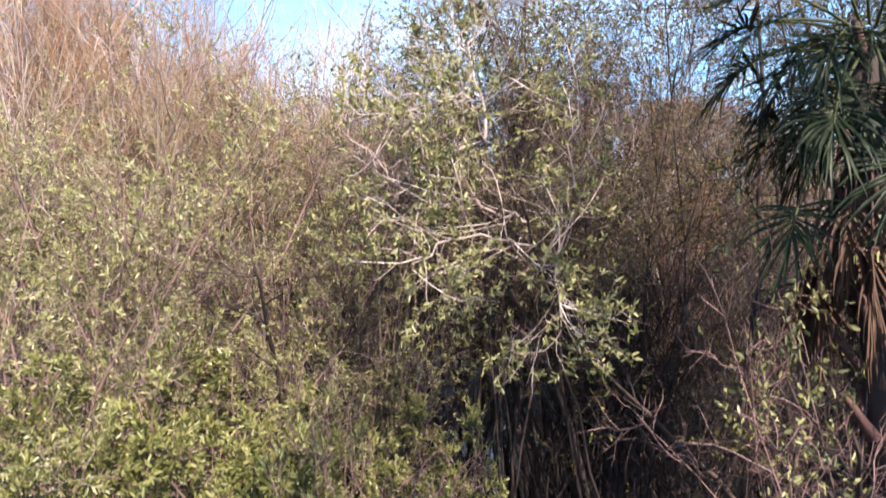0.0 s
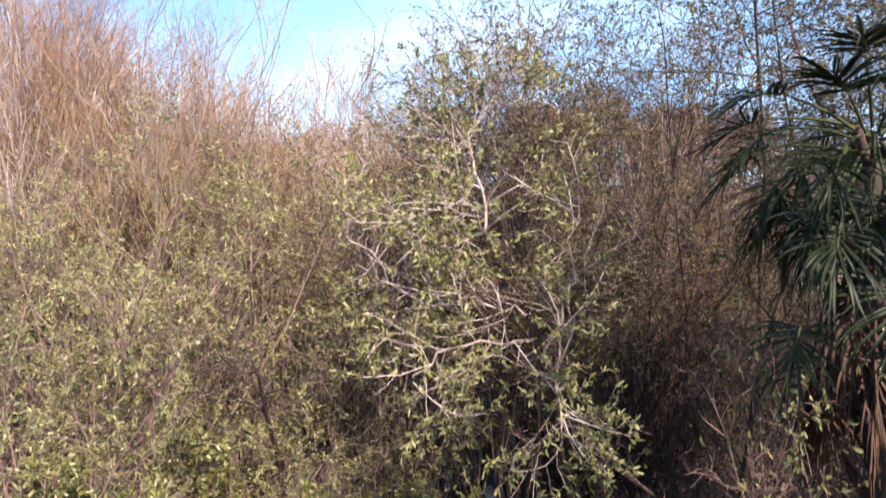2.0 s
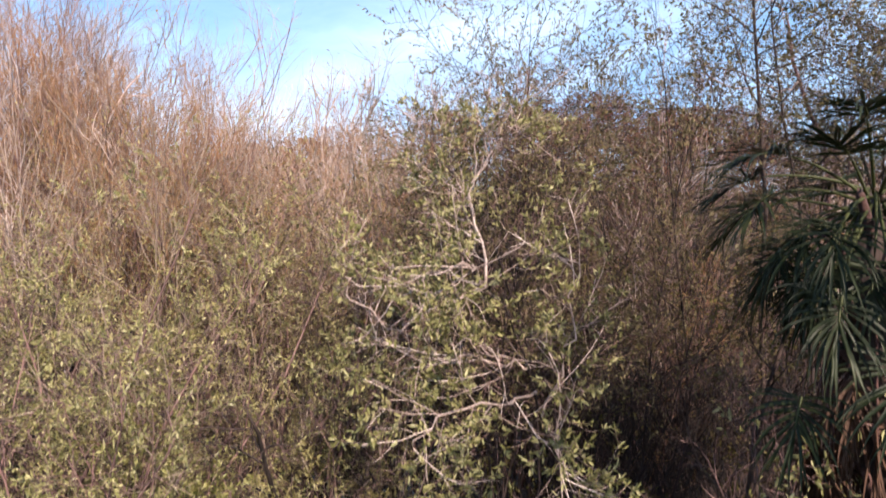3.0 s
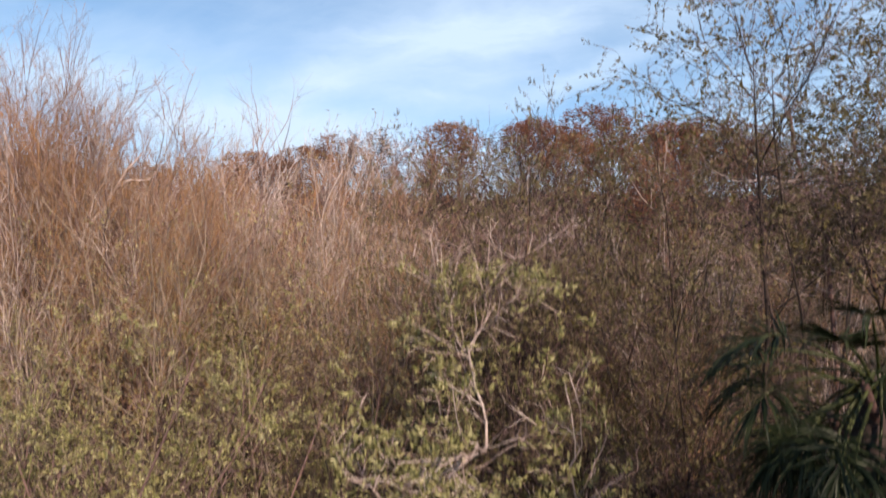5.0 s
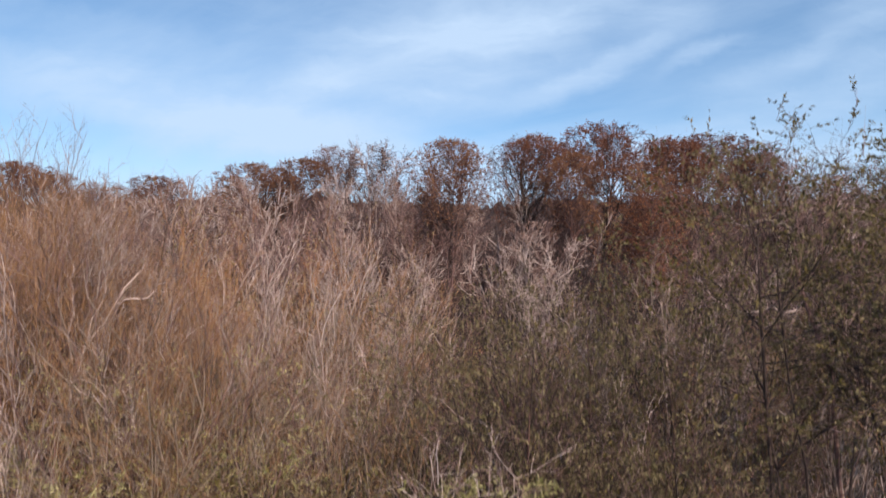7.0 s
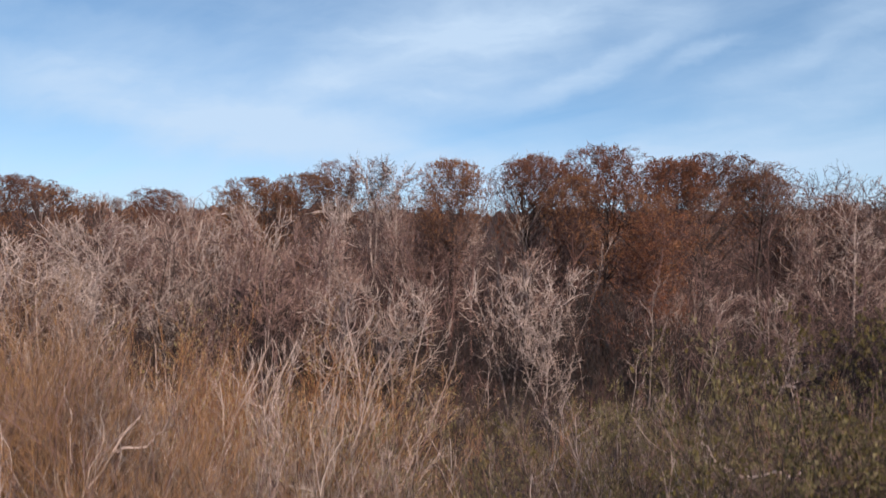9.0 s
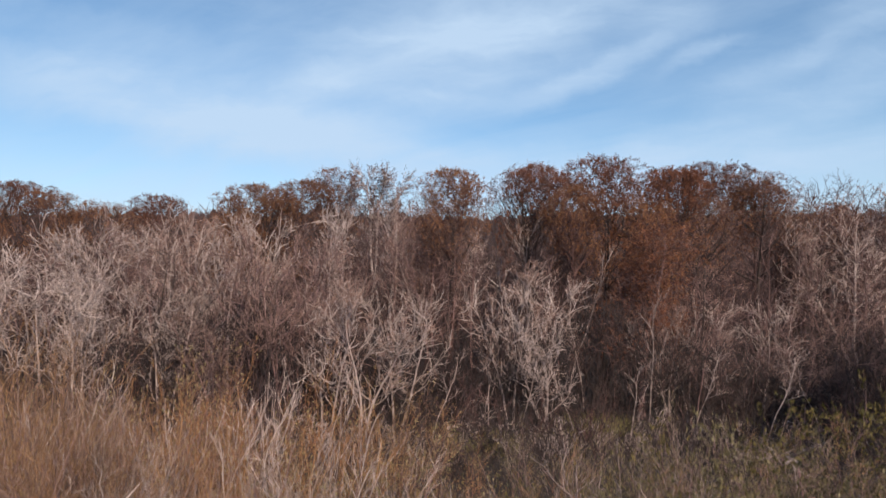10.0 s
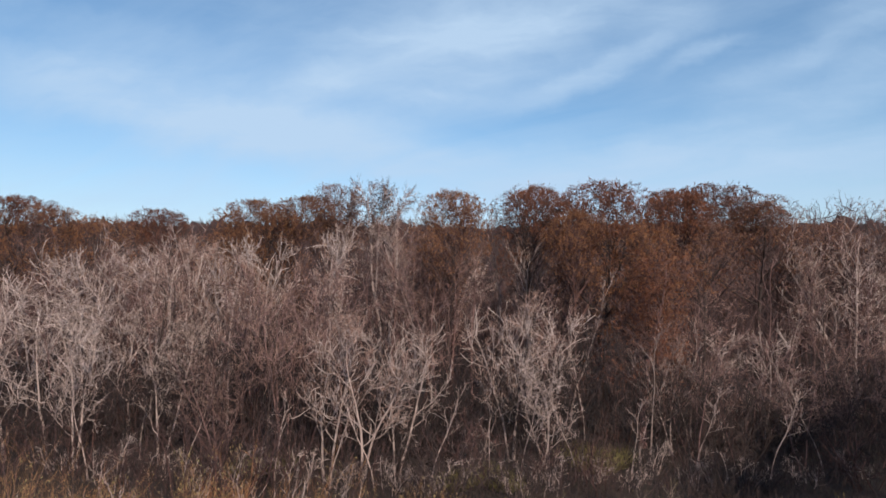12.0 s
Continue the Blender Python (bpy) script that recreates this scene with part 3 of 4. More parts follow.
def fan_palm(seed, height, label):
    """A fan palm: trunk with old leaf bases, live fans all round and a skirt of dead ones."""
    rng = np.random.default_rng(seed)
    root = thing("fan_palm", label, "palm tree")
    z = np.linspace(0, height, 12)
    p = np.stack([0.05 * np.sin(z), 0.03 * z, z], 1)[None]
    part("trunk", mesh_of("trunk", [tubes(p, np.full((1, 12), 0.17) * (1 + 0.06 * np.sin(z * 9))[None], 12)], M_DARK, True), root, "dark fibrous trunk")
    for i in range(34):
        a, h = i * 2.4, height * (0.35 + 0.6 * i / 34)
        d = np.array([math.cos(a), math.sin(a), 1.3])
        q = np.array([[0.13 * math.cos(a), 0.13 * math.sin(a) + 0.03 * h, h] + d * t for t in (0, 0.09, 0.2, 0.24)])[None]
        part("leaf_base", mesh_of("leaf_base", [tubes(q, np.array([[0.045, 0.035, 0.028, 0.02]]), 5)], M_BROWN), root)

    def fan(way, reach, span, droop, wide, count, limp, top):
        """One fan leaf: an arching stalk that runs on as the blade's rib, narrow folded blades set along it on both sides."""
        start = np.array([0.1 * way[0], 0.03 * height + 0.1 * way[1], height - top])
        stalk, sr = run(rng, start[None], np.array([way]), np.array([reach]), np.array([0.013]), 7, -droop, 0.02, 0.6)
        rib, rr = run(rng, stalk[:, -1], unit(stalk[:, -1] - stalk[:, -2]), np.array([span * 0.42]), np.array([0.011]), 5, -droop * 1.6, 0.02, 0.3)
        out = unit(stalk[0, -1] - stalk[0, -2])
        side = unit(np.cross(out, np.array([0, 0, 1.0])) + rng.normal(0, 0.15, 3))
        face = np.cross(side, out)
        s = np.linspace(-1, 1, count)
        ang = s * wide + rng.normal(0, 0.13, count)
        along = (1 - np.abs(s) ** 0.8) * 3.9
        i = np.minimum(along.astype(int), 3)
        g = (along - i)[:, None]
        foot = rib[0, i] * (1 - g) + rib[0, i + 1] * g
        ahead = unit(rib[0, i + 1] - rib[0, i])
        dirs = unit(ahead * np.cos(ang)[:, None] + side[None] * np.sin(ang)[:, None] + face[None] * (0.3 * np.abs(np.sin(ang)))[:, None])
        size = span * (0.8 - 0.18 * s ** 2) * rng.uniform(0.88, 1.08, count)
        k = 7
        line, d = [foot], dirs
        for j in range(k - 1):
            d = unit(d + np.array([0, 0, -1.0]) * (limp * (j / (k - 1)) ** 1.5 * rng.uniform(0.3, 1.5, (count, 1))) + rng.normal(0, 0.08, d.shape))
            line.append(line[-1] + d * (size / (k - 1))[:, None])
        pts = np.stack(line, 1)
        w = np.array([0.006, 0.012, 0.0145, 0.013, 0.0095, 0.005, 0.001]) * span / 0.8
        tan = unit(np.gradient(pts, axis=1))
        across = unit(np.cross(tan, np.broadcast_to(face, tan.shape)))
        up = np.cross(across, tan)
        v = np.stack([pts + across * w[None, :, None], pts - up * (w * 0.55)[None, :, None], pts - across * w[None, :, None]], 2)
        base = (np.arange(count) * k * 3)[:, None, None]
        rows = np.arange(k - 1)[:, None] * 3
        q = np.concatenate([np.stack([rows + c, rows + c + 1, rows + 4 + c, rows + 3 + c], -1) for c in (0, 1)], 1).reshape(1, -1, 4) + base
        return (v.reshape(-1, 3), q.reshape(-1, 4), None), [tubes(stalk, sr, 5), tubes(rib, rr, 4)]

    # the fronds that lean out over the water, then those behind and above: the way out, stalk, blade and limpness
    fronds = [((-0.74, -0.7, -0.26), 1.1, 0.62, 0.9), ((-0.9, -0.6, -0.85), 1.55, 0.55, 0.5), ((-1.0, -0.2, 0.0), 0.7, 0.6, 0.4), ((-0.42, -0.28, 0.75), 0.55, 0.58, 0.5),
              ((-0.5, -0.85, -0.6), 1.35, 0.62, 0.4), ((-0.75, 0.25, 0.4), 0.7, 0.6, 0.4), ((-0.2, -1.0, 0.1), 0.95, 0.62, 0.6), ((-0.9, -0.45, 0.25), 0.65, 0.6, 0.5)]
    for i in range(34):
        a = i * 2.399963 + rng.normal(0, 0.15)
        e = radians(-62 + 118 * (i / 33) ** 1.2)
        fronds.append(((math.cos(a) * math.cos(e), math.sin(a) * math.cos(e), math.sin(e)), rng.uniform(0.6, 0.85), rng.uniform(0.52, 0.66), rng.uniform(0.3, 0.9)))
    for way, reach, span, limp in fronds:
        blade, stalk = fan(unit(np.array(way)), reach, span, 0.1, 1.7, 32, limp, rng.uniform(0.0, 0.2))
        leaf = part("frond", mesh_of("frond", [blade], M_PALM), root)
        part("stalk", mesh_of("stalk", stalk, M_LEAF_STALK, True), leaf)
    for i in range(18):
        a = i * 2.399963 + 0.4
        way = np.array([math.cos(a) * 0.6, math.sin(a) * 0.6, -0.8])
        blade, stalk = fan(way, rng.uniform(0.7, 1.2), rng.uniform(0.6, 0.8), 0.25, 1.0, 26, 1.5, rng.uniform(0.4, 1.0))
        leaf = part("dead_frond", mesh_of("dead_frond", [blade], M_PALM_DEAD), root, "dry brown hanging frond")
        part("stalk", mesh_of("stalk", stalk, M_BROWN, True), leaf)
    return root


# ---------------------------------------------------------------- the swamp's edge, near the start
stand(fan_palm(5, 5.05, "dark green fan palm with glossy fronds and a dry brown skirt"), 3.1, 4.12)


def forked_tree(seed, lines, leaf, label, name="forked_shrub", category="shrub", foot=None, spray=0.75, n1=12, slim=0.72):
    """A small leaning tree by its main limbs: each a list of points, with the thickness at its foot; leafless if leaf is None."""
    rng = np.random.default_rng(seed)
    root = thing(name, label, category)
    made = []
    for n, (r0, pts) in enumerate(lines):
        v = np.array(pts, dtype=float)
        t = np.linspace(0, len(v) - 1, 12)
        i = np.minimum(t.astype(int), len(v) - 2)
        f = (t - i)[:, None]
        g = f * f * (3 - 2 * f) * 0.5 + f * 0.5
        p = v[i] * (1 - g) + v[i + 1] * g
        p[1:-1] += rng.normal(0, 0.03, (10, 3))
        made.append((p, r0 * np.linspace(1, 0.3 if n else 0.55, 12)))
        # A trunk without foot colour gets the near-black that stands for shade.
        part("trunk" if n == 0 else "limb", mesh_of("limb", [tubes(p[None], made[-1][1][None] * slim, 7)], M_PALE if n else foot or M_SHADE_UMBER, True), root)
    p = np.stack([m[0] for m in made[1:]])
    r = np.stack([m[1] for m in made[1:]])
    p1, r1 = sprout(rng, p, r * slim, n1, (0.12, 1.0), spray, (50, 15), 6, 0.05, 0.15, 0.5, 0.3)
    p2, r2 = sprout(rng, p1, np.maximum(r1, 0.003), 6, (0.15, 1.0), spray * 0.45, (48, 16), 4, 0.05, 0.2, 0.6)
    p3, r3 = sprout(rng, p2, np.maximum(r2, 0.002), 3, (0.2, 1.0), spray * 0.21, (45, 18), 3, 0.06, 0.2, 0.7, 0.3)
    part("branchwork", mesh_of("branchwork", [tubes(p1, np.maximum(r1, 0.0035), 4), tubes(p2, np.maximum(r2, 0.0022), 3)], M_PALE, True), root, kind="stuff")
    part("crown", mesh_of("crown", [tubes(p3, np.maximum(r3, 0.0018), 3)], M_GREY), root, kind="stuff")
    if leaf is not None:
        part("foliage", mesh_of("foliage", [leaves_on(rng, clumped(rng, p3[(p3[:, 0, 2] < 5.7) & (p3[:, 0, 2] > 2.5)], 0.7, 3.0), 8, 0.054, 0.017, fine=True)], leaf), root, kind="stuff")
    return root


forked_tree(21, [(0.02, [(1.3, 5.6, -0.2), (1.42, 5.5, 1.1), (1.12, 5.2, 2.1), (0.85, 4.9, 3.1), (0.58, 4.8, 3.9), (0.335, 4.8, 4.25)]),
                 (0.019, [(0.335, 4.8, 4.25), (0.3, 4.82, 4.65), (0.2, 4.85, 5.05), (0.28, 4.9, 5.55)]),
                 (0.02, [(0.335, 4.8, 4.25), (0.25, 4.4, 4.4), (0.16, 4.1, 4.4), (-0.1, 4.1, 4.33), (-0.35, 4.1, 4.18)]),
                 (0.018, [(0.335, 4.8, 4.25), (0.05, 4.6, 4.1), (-0.35, 4.5, 3.9), (-0.75, 4.4, 4.25)]),
                 (0.016, [(0.7, 4.85, 3.6), (0.3, 4.6, 3.75), (-0.1, 4.4, 3.7)]),
                 (0.018, [(0.75, 4.87, 3.4), (0.4, 4.3, 3.45), (0.0, 4.1, 3.4), (-0.2, 4.0, 3.2)]),
                 (0.016, [(0.8, 4.89, 3.2), (1.0, 4.6, 3.9), (1.05, 4.6, 4.6)]),
                 (0.014, [(0.88, 4.9, 3.1), (0.85, 4.3, 3.2), (0.8, 4.05, 2.8)]),
                 (0.012, [(0.21, 4.85, 5.0), (0.45, 4.95, 5.4), (0.6, 5.0, 5.8)]), (0.012, [(0.24, 4.85, 4.9), (0.02, 4.95, 5.3), (-0.06, 5.0, 5.75)])], M_LEAF_GREEN, "pale forked shrub with yellow-green leaves, leaning over the water")

DEADWOOD = "pale bare leaning sapling with bleached branches in the thicket"
forked_tree(23, [(0.035, [(5.6, 8.5, -0.3), (5.5, 8.4, 3.0), (5.44, 8.4, 6.0), (5.04, 8.4, 7.1), (4.89, 8.4, 8.1)]),
                 (0.022, [(5.04, 8.4, 7.05), (4.8, 8.3, 6.93), (4.0, 8.3, 6.93), (3.46, 8.3, 7.4)]),
                 (0.018, [(4.89, 8.4, 8.1), (4.55, 8.3, 8.2), (4.2, 8.3, 8.12)]),
                 (0.02, [(5.44, 8.4, 5.9), (5.0, 8.2, 5.3), (4.3, 8.1, 5.7)]),
                 (0.02, [(5.5, 8.4, 3.2), (5.7, 8.0, 4.4), (6.2, 7.8, 4.6)])], None, DEADWOOD, "pale_sapling", "tree", M_GREY, 0.6, 7, 1.0)
forked_tree(24, [(0.03, [(-5.9, 9.2, -0.3), (-5.72, 9.2, 3.0), (-5.68, 9.2, 5.2), (-5.66, 9.2, 6.9)]),
                 (0.02, [(-5.72, 9.2, 3.4), (-5.95, 9.1, 5.0), (-6.2, 9.0, 6.3)]),
                 (0.02, [(-5.68, 9.2, 5.6), (-5.4, 9.1, 6.4), (-5.1, 9.1, 7.3)]),
                 (0.016, [(-5.66, 9.2, 6.8), (-5.7, 9.2, 7.4), (-5.85, 9.2, 8.0)])], None, DEADWOOD, "pale_sapling", "tree", M_PALE, 0.7, 8, 1.0)
forked_tree(25, [(0.03, [(-7.1, 9.5, -0.3), (-6.7, 9.4, 3.0), (-6.2, 9.3, 4.9), (-5.42, 9.2, 6.44), (-4.55, 9.2, 7.6)]),
                 (0.018, [(-5.42, 9.2, 6.44), (-5.2, 9.1, 7.0), (-5.1, 9.0, 7.8)]),
                 (0.018, [(-5.0, 9.2, 7.0), (-4.5, 9.1, 7.1), (-4.1, 9.0, 7.5)]),
                 (0.016, [(-6.2, 9.3, 4.9), (-5.6, 9.1, 5.2), (-5.0, 9.0, 5.1)])], None, DEADWOOD, "pale_sapling", "tree", M_PALE, 0.7, 8, 1.0)
forked_tree(26, [(0.03, [(1.15, 8.0, -0.3), (1.1, 8.0, 2.4), (1.03, 8.0, 4.5), (0.91, 8.0, 5.95), (0.5, 8.0, 7.2)]),
                 (0.02, [(0.97, 8.0, 5.2), (0.4, 7.9, 5.4), (-0.2, 7.8, 5.9)]),
                 (0.018, [(0.91, 8.0, 5.95), (1.1, 7.9, 6.6), (1.15, 7.9, 7.1)]),
                 (0.018, [(1.03, 8.0, 4.5), (1.5, 7.8, 5.1), (2.0, 7.8, 5.3)])], None, DEADWOOD, "pale_sapling", "tree", M_GREY, 0.6, 7, 0.7)

GREEN = "leafy shrub with small yellow-green leaves at the water's edge"
near = [willow_shrub(31 + i, 5.0, 0.34, 8, (M_LEAF_GREEN, M_LEAF_STRAW, M_LEAF_GREEN)[i], 0.05, 16, M_GREY, M_ASH, GREEN, low=0.12, group="leafy shrubs at the water", thick=0.7, wide=0.24,
                     fine=False) for i in range(3)]
rng = np.random.default_rng(3)
plant(near, [(-3.0, 4.9, 0.95, 0.95), (-1.9, 5.2, 0.75, 0.6), (-4.1, 5.8, 1.05, 1.1), (-2.6, 6.4, 1.05, 1.08), (-1.0, 5.8, 0.65, 0.52), (-3.3, 4.3, 0.55, 0.52), (-1.5, 4.6, 0.5, 0.48),
             (-5.2, 6.9, 1.15, 1.15), (-3.6, 7.4, 1.1, 1.15), (-4.6, 6.2, 1.05, 1.2), (-3.5, 6.1, 1.0, 1.2), (-4.4, 4.9, 0.8, 0.9), (-1.0, 6.7, 0.7, 0.95), (-1.5, 7.0, 0.8, 1.05)], rng)
# Unseen shrubs behind the start, added to shade the lower right.
shade = willow_shrub(34, 8.2, 0.3, 8, M_LEAF_GREEN, 0.18, 5, M_GREY, M_GREY, "unseen leafy shrub added behind the view to cast shade", low=0.1, wide=0.45, share=0.95, fine=False)
plant([shade], [(8.9, -3.0, 1.1, 1.5), (11.6, -3.0, 1.1, 1.58), (14.6, -2.6, 1.1, 1.58), (10.6, -4.6, 1.1, 1.68)], rng)
lush = [willow_shrub(35 + i, 2.3, 0.5, 8, M_LEAF_FRESH, 0.062, 9, M_GREY, M_GREY, "low bushy shrub thick with fresh green leaves", low=0.25, wide=0.3, thick=0.7, share=0.75, up=0.06) for i in range(2)]
plant(lush, [(-2.6, 4.2, 1.0, 1.15), (-1.75, 4.3, 1.0, 1.15), (-1.0, 4.5, 0.95, 1.16), (-3.3, 4.7, 1.0, 1.15), (-0.6, 4.9, 0.8, 1.12)], rng)
sparse = [willow_shrub(41 + i, 2.4, 0.45, 5, M_LEAF_GREEN, 0.055, 2, M_GREY, M_BROWN, "low twiggy shrub with scattered pale leaves", thick=0.7, wide=0.36, share=0.22) for i in range(2)]
plant(sparse, [(2.1, 4.0, 0.95, 1.1), (2.9, 3.8, 1.1, 1.5), (2.55, 3.95, 0.9, 1.65)], rng)
dark = [willow_shrub(45 + i, 5.4, 0.25, 4, M_LEAF_OLIVE, 0.058, 6, M_DARK, M_BROWN, "dark-stemmed shrub with dull brown-green leaves", thick=1.5, low=0.3, wide=0.36, fine=False) for i in range(2)]
# The shrub at (6.0, 4.6) stands out of view and adds shade.
plant(dark, [(2.0, 6.5, 1.0, 1.0), (2.8, 6.9, 1.0, 1.02), (1.5, 7.6, 1.0, 1.0), (3.6, 6.2, 0.9, 0.74), (4.6, 6.6, 1.0, 0.8), (4.0, 5.2, 0.8, 0.62), (0.6, 11.6, 1.0, 1.0), (1.9, 10.8, 1.0, 1.0), (-0.4, 12.6, 1.0, 1.1), (2.6, 12.2, 1.0, 1.0), (1.0, 13.4, 1.1, 1.1), (-1.3, 7.3, 0.95, 0.95), (-0.7, 7.6, 0.8, 0.75), (6.0, 4.6, 0.9, 0.95)], rng)

sapling = [thicket_willow(91 + i, 8.4, None, 0, M_PALE, M_PALE, "thin pale bare sapling standing in the thicket", stems=1, spread=(0.3, 0.12)[i], name="pale_sapling", low=0.4, group="pale saplings") for i in range(2)]
plant(sapling, [(-6.3, 10.4, 1.0, 0.95), (-5.25, 8.5, 1.0, 0.92), (4.1, 6.9, 1.0, 0.95), (-2.4, 7.4, 1.0, 0.6), (-4.2, 10.2, 1.0, 0.85), (-0.4, 9.5, 1.0, 0.76), (-7.6, 11.0, 1.1, 1.0), (-6.9, 9.8, 1.1, 0.95), (-5.8, 11.6, 1.1, 0.88), (-4.9, 9.6, 1.1, 0.8), (-3.6, 11.0, 1.1, 0.82), (-2.4, 9.8, 1.1, 0.74), (-8.4, 12.2, 1.1, 1.02), (4.9, 10.4, 1.1, 0.95), (6.6, 10.2, 1.1, 0.95)], rng)

brush_left = [thicket_willow(51 + i, 9.0, (M_LEAF_TAN, M_LEAF_STRAW)[i % 2], (1, 3, 1, 3)[i], (M_PALE, M_BROWN, M_GREY, M_BROWN)[i], (M_ROSE, M_TAN, M_RUSSET, M_TAN)[i],
                             "tall thin willow with pinkish bare twigs and a few tan leaves", n1=14, fine=0.85) for i in range(4)]
brush_right = [thicket_willow(56 + i, 9.0, M_LEAF_MOSS, 3, M_GREY, (M_TAN, M_ASH)[i], "tall thin willow with dark stems and olive leaves", spread=0.22) for i in range(2)]
rng = np.random.default_rng(7)
left_spots, right_spots = [], []
while len(left_spots) + len(right_spots) < 52:
    y = rng.uniform(7.2, 16.5)
    x = rng.uniform(-0.86, 0.86) * y
    if -0.6 < x < 2.2 and y < 12.5 or x < -0.42 * y and y < 9.6:
        continue
    if any((x - a) ** 2 + (y - b) ** 2 < 0.5 for a, b, *_ in left_spots + right_spots):
        continue
    roof = 6.4 + 0.184 * y if x < -0.6 * y else 6.1 + 0.184 * y if x < -0.12 * y else 6.1 + 0.085 * y if x < 0.3 * y else 6.1 + 0.12 * y
    tall = (min(roof, 13.2 - 0.33 * y) - 0.7) / 9 * rng.uniform(0.92, 1.0)
    (right_spots if x > 0.14 * y + rng.normal(0, 0.5) else left_spots).append((x, y, rng.uniform(0.85, 1.05), tall))
left_spots += [(-8.8, 13.0, 1.0, 0.92), (-7.0, 10.6, 1.0, 0.94), (-3.4, 9.3, 0.9, 0.82), (-4.0, 8.0, 0.9, 0.82), (-3.1, 7.8, 0.85, 0.74), (-2.5, 8.3, 0.85, 0.68), (-4.5, 9.6, 0.85, 0.84), (-3.7, 7.4, 0.8, 0.72), (-5.6, 10.8, 1.0, 0.93), (-4.4, 9.2, 1.0, 0.9), (-4.2, 12.6, 1.0, 0.96), (-5.6, 13.2, 1.0, 0.97), (-3.0, 13.0, 1.0, 0.95), (-7.2, 13.4, 1.0, 0.97), (-2.6, 10.2, 1.0, 0.86), (-1.9, 12.4, 1.0, 0.93), (-3.2, 9.0, 1.0, 0.8), (-4.9, 11.9, 1.0, 0.94), (-1.2, 10.6, 1.0, 0.78), (-5.2, 12.4, 1.0, 0.9), (-10.5, 14.0, 1.0, 0.9)]
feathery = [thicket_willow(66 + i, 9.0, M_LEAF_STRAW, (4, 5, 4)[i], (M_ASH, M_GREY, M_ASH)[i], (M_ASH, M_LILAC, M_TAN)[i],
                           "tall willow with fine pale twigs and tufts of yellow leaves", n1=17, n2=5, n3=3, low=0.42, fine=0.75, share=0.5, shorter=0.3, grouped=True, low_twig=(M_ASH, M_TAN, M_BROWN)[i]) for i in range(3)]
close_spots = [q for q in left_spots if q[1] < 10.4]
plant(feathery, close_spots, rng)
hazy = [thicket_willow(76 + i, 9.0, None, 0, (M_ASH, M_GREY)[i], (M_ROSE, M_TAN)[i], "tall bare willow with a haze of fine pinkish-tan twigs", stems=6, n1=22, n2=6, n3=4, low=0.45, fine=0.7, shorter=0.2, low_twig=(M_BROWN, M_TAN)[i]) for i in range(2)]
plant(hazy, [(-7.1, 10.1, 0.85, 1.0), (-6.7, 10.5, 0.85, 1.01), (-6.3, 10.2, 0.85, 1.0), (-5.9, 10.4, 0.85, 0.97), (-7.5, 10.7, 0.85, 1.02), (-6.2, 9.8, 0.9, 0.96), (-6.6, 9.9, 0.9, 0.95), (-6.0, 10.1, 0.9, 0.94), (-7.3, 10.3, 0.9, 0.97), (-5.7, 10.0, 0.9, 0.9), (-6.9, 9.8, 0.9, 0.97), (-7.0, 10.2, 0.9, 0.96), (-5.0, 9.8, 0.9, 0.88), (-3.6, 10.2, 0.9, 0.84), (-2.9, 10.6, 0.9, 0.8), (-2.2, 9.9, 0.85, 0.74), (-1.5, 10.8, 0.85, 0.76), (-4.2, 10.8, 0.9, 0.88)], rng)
orange = [thicket_willow(68 + i, 9.0, M_LEAF_TAN, 2, (M_BROWN, M_TAN)[i], (M_TAN, M_RUSSET)[i], "tall thin orange-brown willow with a few tan leaves", spread=0.12, n1=16, shorter=0.4, fine=0.85) for i in range(2)]
behind = [q for q in left_spots if q[1] >= 10.4]
plant(orange, [q for q in behind if -0.45 < q[0] / q[1] < -0.14], rng)
plant(brush_left, [q for q in behind if not -0.45 < q[0] / q[1] < -0.14], rng)
plant(brush_right, right_spots, rng)
back_left = [thicket_willow(61 + i, 9.0, M_LEAF_TAN, 1, (M_BROWN, M_GREY)[i], (M_TAN, M_RUSSET)[i], "tall thin orange-brown willow, almost bare", stems=7, spread=0.28, n2=4, n3=2, low=0.4) for i in range(2)]
fanned = [thicket_willow(93 + i, 9.0, None, 0, M_PALE, (M_LILAC, M_PALE)[i], "bare shrub with a fan of bleached grey-pink branches", stems=8, spread=0.34, name="bare_shrub", low=0.5, n1=9, n2=4, n3=2, fine=1.6, shorter=0.2) for i in range(2)]
plant(fanned, [(-6.2, 12.0, 0.9, 0.93), (-4.0, 12.2, 0.85, 0.95), (-7.9, 13.0, 0.9, 0.95), (-2.4, 11.4, 0.8, 0.87), (-0.9, 11.2, 0.75, 0.82), (0.9, 11.0, 0.7, 0.79), (4.2, 9.6, 0.7, 0.82), (5.7, 9.4, 0.75, 0.84), (2.4, 10.8, 0.7, 0.8), (-5.2, 14.2, 0.9, 0.93)], rng)
back_right = [thicket_willow(64, 9.0, M_LEAF_MOSS, 2, M_GREY, M_ASH, "tall willow with greyish stems and olive leaves", stems=7, spread=0.28, n2=4, n3=2, low=0.4)]
rng = np.random.default_rng(8)
plant(back_left, [(x * y, y, 1.0, ((13.4 if x < -0.3 else 13.0) - 0.335 * y) / 9 * rng.uniform(0.9, 1.0)) for x, y in [(-0.78 + 0.7 * ((i * 0.618) % 1), 15 + 7 * ((i * 0.3819) % 1)) for i in range(18)]], rng)
